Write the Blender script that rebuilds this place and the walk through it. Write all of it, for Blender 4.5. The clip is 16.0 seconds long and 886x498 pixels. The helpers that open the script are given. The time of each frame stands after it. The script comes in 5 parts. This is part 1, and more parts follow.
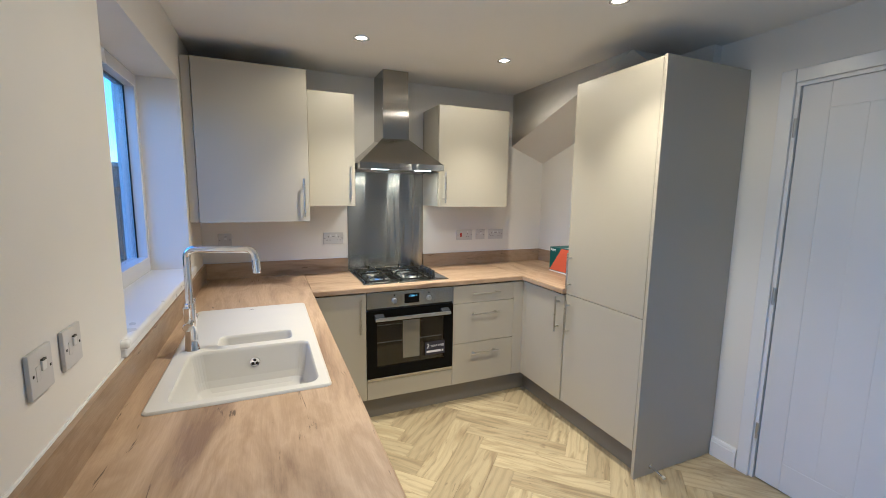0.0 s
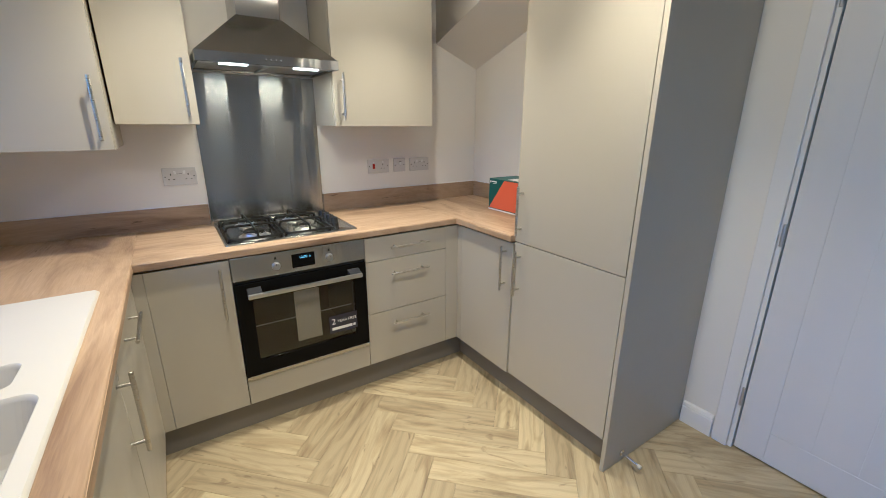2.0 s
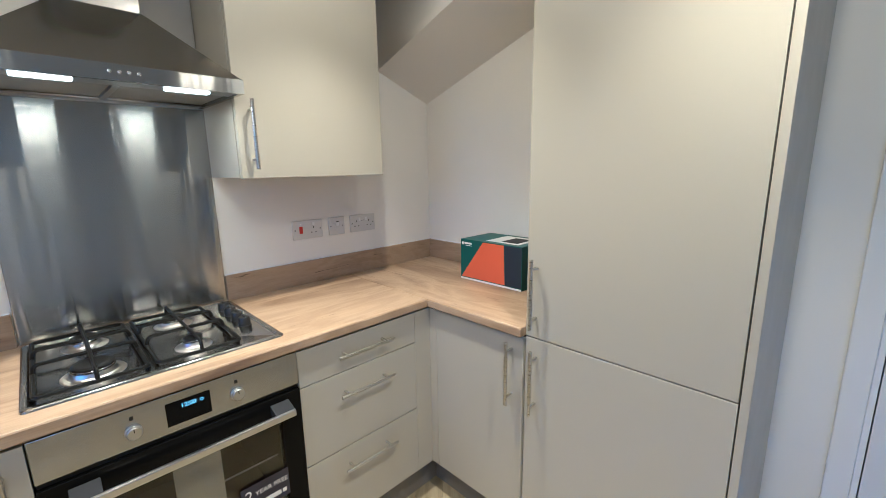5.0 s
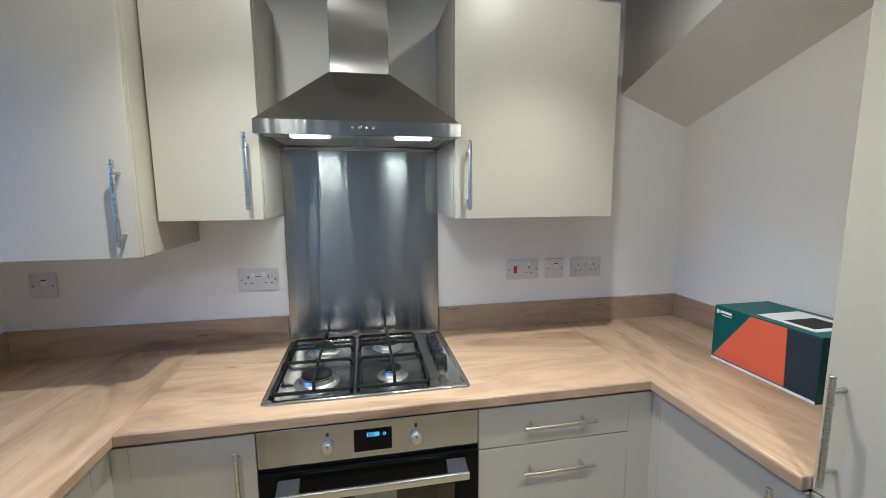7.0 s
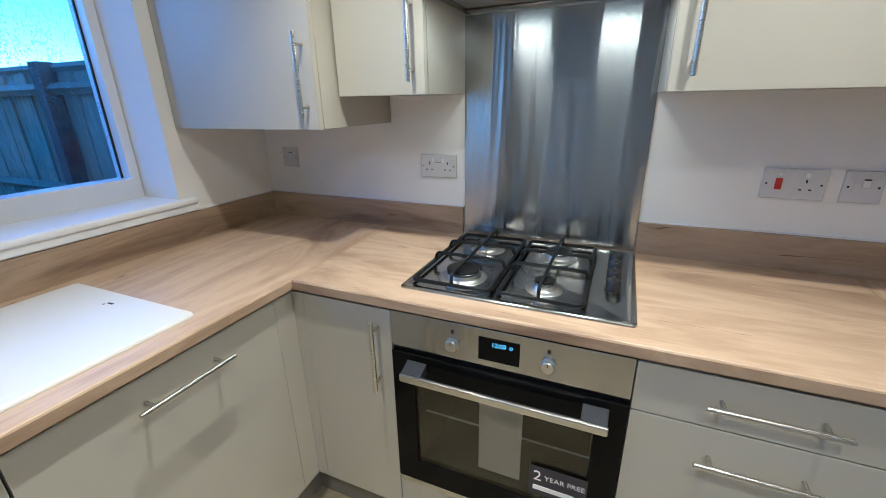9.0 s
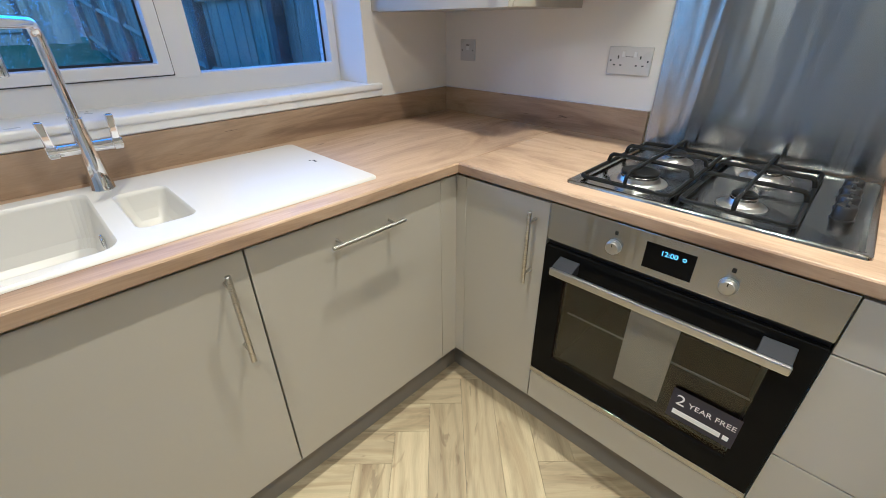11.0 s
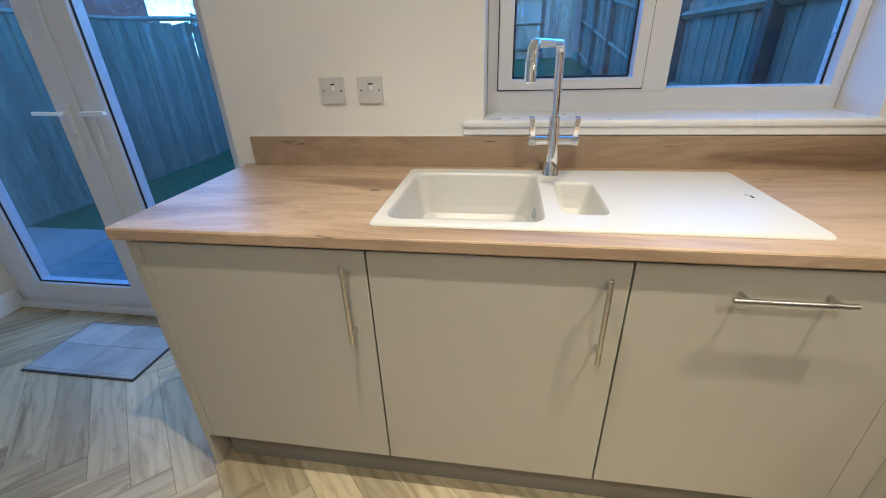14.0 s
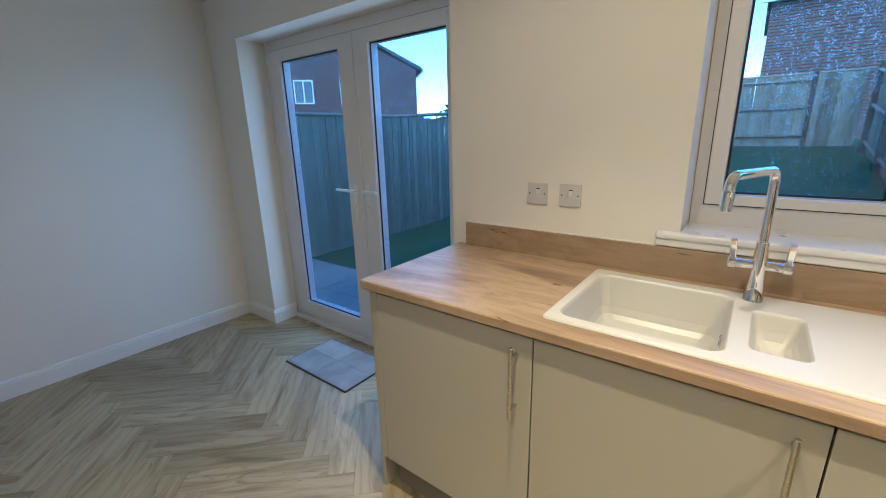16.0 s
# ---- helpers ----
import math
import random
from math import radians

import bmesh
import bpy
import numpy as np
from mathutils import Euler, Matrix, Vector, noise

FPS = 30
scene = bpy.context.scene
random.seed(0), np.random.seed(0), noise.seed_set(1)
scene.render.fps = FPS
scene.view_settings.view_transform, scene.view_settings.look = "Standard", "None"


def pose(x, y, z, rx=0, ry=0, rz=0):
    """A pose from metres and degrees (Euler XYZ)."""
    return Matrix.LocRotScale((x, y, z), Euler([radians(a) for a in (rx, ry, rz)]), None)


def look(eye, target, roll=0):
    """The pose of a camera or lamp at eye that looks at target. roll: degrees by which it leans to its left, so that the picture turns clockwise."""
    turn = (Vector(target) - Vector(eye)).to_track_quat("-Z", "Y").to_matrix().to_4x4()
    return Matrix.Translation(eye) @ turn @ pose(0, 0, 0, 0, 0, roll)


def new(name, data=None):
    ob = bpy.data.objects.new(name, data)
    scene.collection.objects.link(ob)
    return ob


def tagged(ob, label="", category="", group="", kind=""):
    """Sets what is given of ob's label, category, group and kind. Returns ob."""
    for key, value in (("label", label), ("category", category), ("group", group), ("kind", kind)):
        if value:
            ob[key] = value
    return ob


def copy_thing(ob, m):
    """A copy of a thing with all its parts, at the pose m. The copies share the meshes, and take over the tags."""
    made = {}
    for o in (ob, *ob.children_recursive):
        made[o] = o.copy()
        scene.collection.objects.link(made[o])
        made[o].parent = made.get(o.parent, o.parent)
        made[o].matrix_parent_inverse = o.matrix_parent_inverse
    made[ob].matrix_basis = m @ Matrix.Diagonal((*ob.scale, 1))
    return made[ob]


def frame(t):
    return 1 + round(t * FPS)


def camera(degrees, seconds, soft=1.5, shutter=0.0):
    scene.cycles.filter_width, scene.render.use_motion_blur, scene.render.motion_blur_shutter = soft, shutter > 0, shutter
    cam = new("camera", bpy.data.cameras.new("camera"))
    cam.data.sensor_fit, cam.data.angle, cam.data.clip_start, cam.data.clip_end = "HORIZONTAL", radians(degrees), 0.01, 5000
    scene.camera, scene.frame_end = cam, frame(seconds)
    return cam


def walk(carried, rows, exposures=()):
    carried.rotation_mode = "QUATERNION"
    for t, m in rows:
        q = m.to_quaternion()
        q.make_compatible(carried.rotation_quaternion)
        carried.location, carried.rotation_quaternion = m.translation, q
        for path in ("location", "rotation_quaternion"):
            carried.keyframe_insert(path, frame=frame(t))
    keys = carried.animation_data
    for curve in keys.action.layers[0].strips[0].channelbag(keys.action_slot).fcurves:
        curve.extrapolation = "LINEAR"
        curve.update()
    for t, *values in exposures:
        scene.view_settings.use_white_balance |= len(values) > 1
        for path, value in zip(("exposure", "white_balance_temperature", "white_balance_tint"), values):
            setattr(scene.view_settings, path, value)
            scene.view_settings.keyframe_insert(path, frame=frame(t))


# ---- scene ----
cam = camera(94.4, 16.0, soft=0.9)
PATH = [
    (0, (0.379, -3.117, 1.509), (1.162, -1.296, 1.24), 0.8),
    (0.5, (0.406, -3.081, 1.504), (1.266, -1.3, 1.208), 0.8),
    (1, (0.527, -2.905, 1.493), (1.452, -1.168, 1.134), 0.8),
    (1.5, (0.658, -2.695, 1.467), (1.651, -1.024, 1.0), 0.7),
    (2, (0.786, -2.461, 1.422), (1.842, -0.865, 0.839), 0.2),
    (2.5, (0.889, -2.247, 1.367), (2.037, -0.763, 0.673), -0.2),
    (3, (0.977, -2.038, 1.304), (2.242, -0.683, 0.554), -0.2),
    (3.5, (1.006, -1.854, 1.263), (2.404, -0.611, 0.556), 0.3),
    (4, (0.999, -1.799, 1.31), (2.498, -0.603, 0.742), 0.5),
    (6.5, (1.171, -1.749, 1.531), (1.903, 0.097, 1.296), -0.3),
    (7, (1.234, -1.678, 1.495), (1.611, 0.268, 1.226), -0.3),
    (7.5, (1.291, -1.529, 1.488), (1.308, 0.441, 1.143), -0.6),
    (8, (1.384, -1.461, 1.478), (1.068, 0.463, 1.033), -0.9),
    (10.5, (1.485, -1.436, 1.292), (0.385, -0.068, 0.334), -0.8),
    (11, (1.439, -1.505, 1.292), (0.205, -0.269, 0.318), -0.7),
    (11.5, (1.41, -1.577, 1.298), (0.039, -0.504, 0.315), -0.9),
    (12, (1.419, -1.662, 1.305), (-0.083, -0.785, 0.319), -1.2),
    (12.5, (1.416, -1.697, 1.3), (-0.208, -1.078, 0.311), -1.7),
    (13, (1.397, -1.649, 1.304), (-0.314, -1.312, 0.324), -1.7),
    (13.5, (1.402, -1.587, 1.302), (-0.358, -1.566, 0.354), -1.9),
    (14, (1.425, -1.547, 1.296), (-0.346, -1.839, 0.413), -1.9),
    (14.5, (1.48, -1.492, 1.349), (-0.256, -2.048, 0.525), -1.8),
    (15, (1.494, -1.443, 1.385), (-0.183, -2.229, 0.632), -1.5),
    (15.5, (1.52, -1.434, 1.394), (-0.089, -2.42, 0.73), -1.5),
    (16, (1.542, -1.448, 1.411), (0.014, -2.621, 0.875), -1.5),
]
EXPOSURES = [(0.0, 1.2, 4190, -3), (2.0, 1.14, 4210, -3), (4.0, 1.28, 4060, -3), (6.5, 1.15, 3870, -4), (8.0, 1.07, 3740, -4), (10.5, 1.2, 3910, -3), (12.0, 1.26, 4030, -3), (13.5, 1.19, 4070, -4), (14.5, 1.12, 4380, -5), (16.0, 1.06, 4490, -7)]
walk(cam, [(t, look(eye, target, roll)) for t, eye, target, roll in PATH], EXPOSURES)
# ---- light ----
world = bpy.data.worlds.new("dusk")
scene.world = world
world.use_nodes = True
wn = world.node_tree.nodes
sky = wn.new("ShaderNodeTexSky")
sky.sky_type, sky.sun_disc = 'NISHITA', False
sky.sun_elevation, sky.sun_rotation = radians(32), radians(80)
sky.dust_density, sky.ozone_density = 0.3, 5.0
dusk = wn.new("ShaderNodeMixRGB")
dusk.blend_type = 'MULTIPLY'
dusk.inputs[0].default_value, dusk.inputs[2].default_value = 1.0, (0.86, 0.93, 1.06, 1)
world.node_tree.links.new(sky.outputs[0], dusk.inputs[1])
world.node_tree.links.new(dusk.outputs[0], wn["Background"].inputs[0])
wn["Background"].inputs[1].default_value = 0.27

sun_data = bpy.data.lights.new("sun", 'SUN')
sun_data.energy, sun_data.angle, sun_data.color = 0.4, radians(20), (1.0, 0.9, 0.8)
sun_ob = new("sun", sun_data)
sun_ob.matrix_basis = look((30, -5, 12), (0, 0, 0))

WARM = (1.0, 0.63, 0.325)
SPOTS = [(0.894, -0.750), (1.796, -0.757), (1.815, -1.667), (0.894, -1.80)]
CEIL = 2.345
SPOT_WATTS = 18.5


def spot(x, y, watts):
    """One downlight: a wide spill and the stronger beam of its lens."""
    for share, cone, edge in ((0.40, 170, 0.45), (2.6, 92, 1.0)):
        d = bpy.data.lights.new("downlight_beam", 'SPOT')
        d.energy, d.color, d.spot_size, d.spot_blend, d.shadow_soft_size = watts * share, WARM, radians(cone), edge, 0.016
        new("downlight_beam", d).matrix_basis = pose(x, y, CEIL - 0.012)


for sx, sy in SPOTS:
    spot(sx, sy, SPOT_WATTS)
for hx in (1.088, 1.393):
    d = bpy.data.lights.new("hood_strip_beam", 'AREA')
    d.shape, d.size, d.size_y, d.energy, d.color = 'RECTANGLE', 0.11, 0.03, 0.6, (1.0, 0.68, 0.38)
    new("hood_strip_beam", d).matrix_basis = pose(hx, -0.375, 1.652)

# daylight entering by the french doors
d = bpy.data.lights.new("french_door_daylight", 'AREA')
d.shape, d.size, d.size_y, d.energy, d.color = 'RECTANGLE', 1.9, 1.6, 2.8, (0.84, 0.91, 1.0)
new("french_door_daylight", d).matrix_basis = pose(-0.17, -3.465, 1.05, 0, -90, 0)


# ---- building helpers ----
def merge(bm, other):
    me = bpy.data.meshes.new("tmp")
    other.to_mesh(me)
    bm.from_mesh(me)
    bpy.data.meshes.remove(me)
    other.free()
    return bm


def box(x0, y0, z0, x1, y1, z1, bevel=0.0, seg=2):
    bm = bmesh.new()
    bmesh.ops.create_cube(bm, size=1.0)
    for v in bm.verts:
        v.co = Vector((x0 + (v.co.x + .5) * (x1 - x0), y0 + (v.co.y + .5) * (y1 - y0), z0 + (v.co.z + .5) * (z1 - z0)))
    if bevel:
        bmesh.ops.bevel(bm, geom=list(bm.edges), offset=bevel, segments=seg, profile=0.5, affect='EDGES')
    return bm


def boxes(*args, bevel=0.0):
    bm = bmesh.new()
    for a in args:
        merge(bm, box(*a, bevel=bevel))
    return bm


def sweep(points, r, seg=12, cap=True):
    """A round bar along points; r is a number or one radius for each point."""
    pts = [Vector(p) for p in points]
    rad = r if isinstance(r, (list, tuple)) else [r] * len(pts)
    bm, rings = bmesh.new(), []
    t0 = (pts[1] - pts[0]).normalized()
    up = Vector((0, 0, 1)) if abs(t0.z) < 0.9 else Vector((1, 0, 0))
    side = t0.cross(up).normalized()
    for i, p in enumerate(pts):
        a = pts[max(i - 1, 0)]
        b = pts[min(i + 1, len(pts) - 1)]
        t = (b - a).normalized() if (b - a).length > 1e-9 else t0
        side = (side - t * side.dot(t)).normalized()
        other = t.cross(side)
        rings.append([bm.verts.new(p + rad[i] * (math.cos(k * math.tau / seg) * side + math.sin(k * math.tau / seg) * other)) for k in range(seg)])
    for ra, rb in zip(rings, rings[1:]):
        for k in range(seg):
            bm.faces.new((ra[k], ra[(k + 1) % seg], rb[(k + 1) % seg], rb[k]))
    if cap:
        bm.faces.new(rings[0])
        bm.faces.new(rings[-1])
    bmesh.ops.recalc_face_normals(bm, faces=bm.faces)
    return bm


def rod(a, b, r, seg=16, chamfer=0.0):
    a, b = Vector(a), Vector(b)
    if chamfer:
        d = (b - a).normalized() * chamfer
        return sweep([a, a + d * 0.999, a + d, b - d, b - d * 0.999, b], [r - chamfer, r, r, r, r, r - chamfer], seg)
    return sweep([a, b], r, seg)


def prism(poly, axis, a, b):
    """A flat outline pulled out along an axis from a to b. poly: pairs in the other two axes, in order."""
    bm = bmesh.new()

    def place(p, v):
        return {'x': (v, p[0], p[1]), 'y': (p[0], v, p[1]), 'z': (p[0], p[1], v)}[axis]
    lo = [bm.verts.new(place(p, a)) for p in poly]
    hi = [bm.verts.new(place(p, b)) for p in poly]
    n = len(poly)
    for i in range(n):
        bm.faces.new((lo[i], lo[(i + 1) % n], hi[(i + 1) % n], hi[i]))
    bm.faces.new(lo)
    bm.faces.new(hi)
    bmesh.ops.recalc_face_normals(bm, faces=bm.faces)
    return bm


def bend(points, r, n=6):
    """Points with the inner corners rounded by radius r."""
    pts = [Vector(p) for p in points]
    out = [pts[0]]
    for a, p, b in zip(pts, pts[1:], pts[2:]):
        u, v = (a - p).normalized(), (b - p).normalized()
        d = min(r, (a - p).length * .49, (b - p).length * .49)
        s, e = p + u * d, p + v * d
        for i in range(n + 1):
            t = i / n
            out.append((1 - t) ** 2 * s + 2 * t * (1 - t) * p + t * t * e)
    return out + [pts[-1]]


def mesh_of(name, bm, mat, smooth=True):
    me = bpy.data.meshes.new(name)
    bm.to_mesh(me)
    bm.free()
    if mat:
        me.materials.append(mat)
    if smooth:
        me.polygons.foreach_set("use_smooth", [True] * len(me.polygons))
        me.set_sharp_from_angle(angle=radians(38))
        co = me.vertices
        for p in me.polygons:
            vs = p.vertices
            if min((co[vs[i]].co - co[vs[i - 1]].co).length for i in range(len(vs))) > 0.008:
                p.use_smooth = False
    return me


def thing(name, at, label, category, group="", kind=""):
    ob = new(name)
    ob.empty_display_size = 0.05
    ob.matrix_basis = pose(*at)
    return tagged(ob, label, category, group, kind)


def part(name, bm, mat, parent, label="", smooth=True):
    ob = new(name, mesh_of(name, bm, mat, smooth))
    ob.parent = parent
    if parent.parent is None and parent.type == 'EMPTY':
        ob.matrix_parent_inverse = parent.matrix_basis.inverted()
    if label:
        ob["label"] = label
    return ob


def solid(name, bm, mat, label="", category="", group="", kind=""):
    return tagged(new(name, mesh_of(name, bm, mat)), label, category, group, kind)


# ---- materials ----
def material(name, rough=0.5, metal=0.0, color=(0.8, 0.8, 0.8)):
    m = bpy.data.materials.new(name)
    m.use_nodes = True
    b = m.node_tree.nodes["Principled BSDF"]
    b.inputs["Base Color"].default_value = (*color, 1)
    b.inputs["Roughness"].default_value, b.inputs["Metallic"].default_value = rough, metal
    return m, m.node_tree.nodes, m.node_tree.links, b


def coords(N, L, scale=(1, 1, 1), rot=(0, 0, 0), kind="Object", jitter=0.0):
    tc, mp = N.new("ShaderNodeTexCoord"), N.new("ShaderNodeMapping")
    mp.inputs["Scale"].default_value = scale
    mp.inputs["Rotation"].default_value = [radians(a) for a in rot]
    L.new(tc.outputs[kind], mp.inputs["Vector"])
    if jitter:
        oi, mul = N.new("ShaderNodeObjectInfo"), N.new("ShaderNodeVectorMath")
        mul.operation = 'SCALE'
        mul.inputs[0].default_value = (jitter, jitter * 1.7, jitter * .6)
        L.new(oi.outputs["Random"], mul.inputs["Scale"])
        L.new(mul.outputs[0], mp.inputs["Location"])
    return mp.outputs[0]


def tex_noise(N, L, vec, scale, detail=4.0, rough=0.55, distort=0.0):
    n = N.new("ShaderNodeTexNoise")
    n.inputs["Scale"].default_value, n.inputs["Detail"].default_value = scale, detail
    n.inputs["Roughness"].default_value, n.inputs["Distortion"].default_value = rough, distort
    L.new(vec, n.inputs["Vector"])
    return n.outputs["Fac"]


def ramp(N, L, fac, stops):
    r = N.new("ShaderNodeValToRGB")
    while len(r.color_ramp.elements) < len(stops):
        r.color_ramp.elements.new(0.5)
    for e, (p, c) in zip(r.color_ramp.elements, stops):
        e.position, e.color = p, (*c, 1) if isinstance(c, (tuple, list)) else (c, c, c, 1)
    L.new(fac, r.inputs[0])
    return r.outputs[0]


def blend(N, L, fac, a, b, mode='MIX'):
    m = N.new("ShaderNodeMixRGB")
    m.blend_type = mode
    for i, v in enumerate((fac, a, b)):
        if isinstance(v, (int, float)):
            m.inputs[i].default_value = v if i == 0 else (v, v, v, 1)
        elif isinstance(v, tuple):
            m.inputs[i].default_value = (*v, 1)
        else:
            L.new(v, m.inputs[i])
    return m.outputs[0]


def relief(N, L, b, height, strength, distance=0.002):
    n = N.new("ShaderNodeBump")
    n.inputs["Strength"].default_value, n.inputs["Distance"].default_value = strength, distance
    L.new(height, n.inputs["Height"])
    L.new(n.outputs[0], b.inputs["Normal"])


def painted(name, color, rough, grain=220, amount=0.12, mottle=0.05):
    """Painted or foil-wrapped surface: faint mottling, fine surface texture, uneven sheen."""
    m, N, L, b = material(name, rough, color=color)
    v = coords(N, L)
    big = tex_noise(N, L, v, 1.7, 3)
    dark = tuple(c * (1 - mottle * 1.6) for c in color)
    L.new(blend(N, L, big, dark, color), b.inputs["Base Color"])
    sheen = tex_noise(N, L, v, 6, 3)
    L.new(ramp(N, L, sheen, [(0.3, rough * .88), (0.7, min(1, rough * 1.12))]), b.inputs["Roughness"])
    relief(N, L, b, tex_noise(N, L, v, grain, 3), amount)
    return m


WALL = painted("wall_paint", (0.82, 0.80, 0.75), 0.75, 160, 0.18)
CEILING = painted("ceiling_paint", (0.83, 0.82, 0.79), 0.85, 140, 0.15)
GLOSS = painted("white_gloss_wood", (0.78, 0.78, 0.78), 0.3, 400, 0.02, 0.0)
DOORPAINT = painted("door_paint", (0.74, 0.74, 0.75), 0.32, 60, 0.08)
CAB = painted("cabinet_greige", (0.435, 0.412, 0.345), 0.36, 500, 0.05, 0.02)
# cabinet greige darkened: the shade under the fronts is put into the plinth colour
PLINTH = painted("plinth_shaded_greige", (0.205, 0.19, 0.165), 0.42, 500, 0.05, 0.03)
# carcass near black: shade of the gaps between fronts put into its colour
CARC = painted("carcass_gap_shade", (0.045, 0.043, 0.038), 0.6, 500, 0.05, 0.02)
GAP = painted("dark_gap", (0.03, 0.03, 0.03), 0.8)
UPVC = painted("white_upvc", (0.72, 0.72, 0.73), 0.25, 300, 0.03, 0.02)
SINKW = painted("white_composite", (0.60, 0.59, 0.56), 0.34, 900, 0.04, 0.0)
PLASTIC = painted("white_plastic", (0.74, 0.74, 0.74), 0.3, 400, 0.03, 0.02)
SOCKET = painted("pale_grey_socket_plate", (0.61, 0.60, 0.59), 0.3, 300, 0.05, 0.04)
BLACK = painted("black_plastic", (0.015, 0.015, 0.016), 0.35, 300, 0.05)
IRON = painted("black_enamel", (0.008, 0.008, 0.008), 0.4, 400, 0.04)
IRON.node_tree.nodes["Principled BSDF"].inputs["Specular IOR Level"].default_value = 0.18
RED = painted("red_switch", (0.40, 0.02, 0.02), 0.3)
RUBBER = painted("white_rubber", (0.6, 0.58, 0.52), 0.6)
SLATE = painted("dark_slate_plastic", (0.018, 0.02, 0.026), 0.6)
SLATE.node_tree.nodes["Principled BSDF"].inputs["Specular IOR Level"].default_value = 0.25


def wood(name, turn, light, mid, dark, jitter=0.0, kind="Object", rough=0.42, cracks=True):
    """Sawn oak look with the grain along local x after the turn: bands, fibres, dark cracks and knots."""
    m, N, L, b = material(name, rough)
    v = coords(N, L, (1, 1, 1), (0, 0, turn), kind, jitter)
    st = N.new("ShaderNodeMapping")
    st.inputs["Scale"].default_value = (0.8, 3.4, 3.4)
    L.new(v, st.inputs["Vector"])
    bands = tex_noise(N, L, st.outputs[0], 1.6, 6, 0.6, 0.9)
    col = ramp(N, L, bands, [(0.32, dark), (0.43, mid), (0.52, light), (0.60, mid), (0.68, light), (0.78, dark)])
    fi = N.new("ShaderNodeMapping")
    fi.inputs["Scale"].default_value = (6, 150, 150)
    L.new(v, fi.inputs["Vector"])
    fibre = tex_noise(N, L, fi.outputs[0], 2.0, 4, 0.7)
    col = blend(N, L, 0.35, col, ramp(N, L, fibre, [(0.3, 0.62), (0.7, 1.0)]), 'MULTIPLY')
    if cracks:
        cr = N.new("ShaderNodeMapping")
        cr.inputs["Scale"].default_value = (1.6, 14, 14)
        L.new(v, cr.inputs["Vector"])
        c = tex_noise(N, L, cr.outputs[0], 1.9, 5, 0.65, 1.6)
        mask = ramp(N, L, c, [(0.0, 1.0), (0.29, 1.0), (0.345, 0.0)])
        col = blend(N, L, mask, col, tuple(x * .45 for x in dark))
    L.new(col, b.inputs["Base Color"])
    L.new(ramp(N, L, fibre, [(0.2, rough * 1.2), (0.8, rough * .85)]), b.inputs["Roughness"])
    relief(N, L, b, fibre, 0.12, 0.001)
    return m


OAK = ((0.48, 0.355, 0.23), (0.385, 0.275, 0.17), (0.235, 0.155, 0.095))
OAK_X = wood("oak_worktop_along_x", 0, *OAK)
OAK_Y = wood("oak_worktop_along_y", 90, *OAK)
# worktop oak at 80%: the shade of the upright strips is in the colour
UP_SHADED_X = wood("oak_upstand_shaded_along_x", 0, *(tuple(c * .80 for c in k) for k in OAK))
UP_SHADED_Y = wood("oak_upstand_shaded_along_y", 90, *(tuple(c * .80 for c in k) for k in OAK))


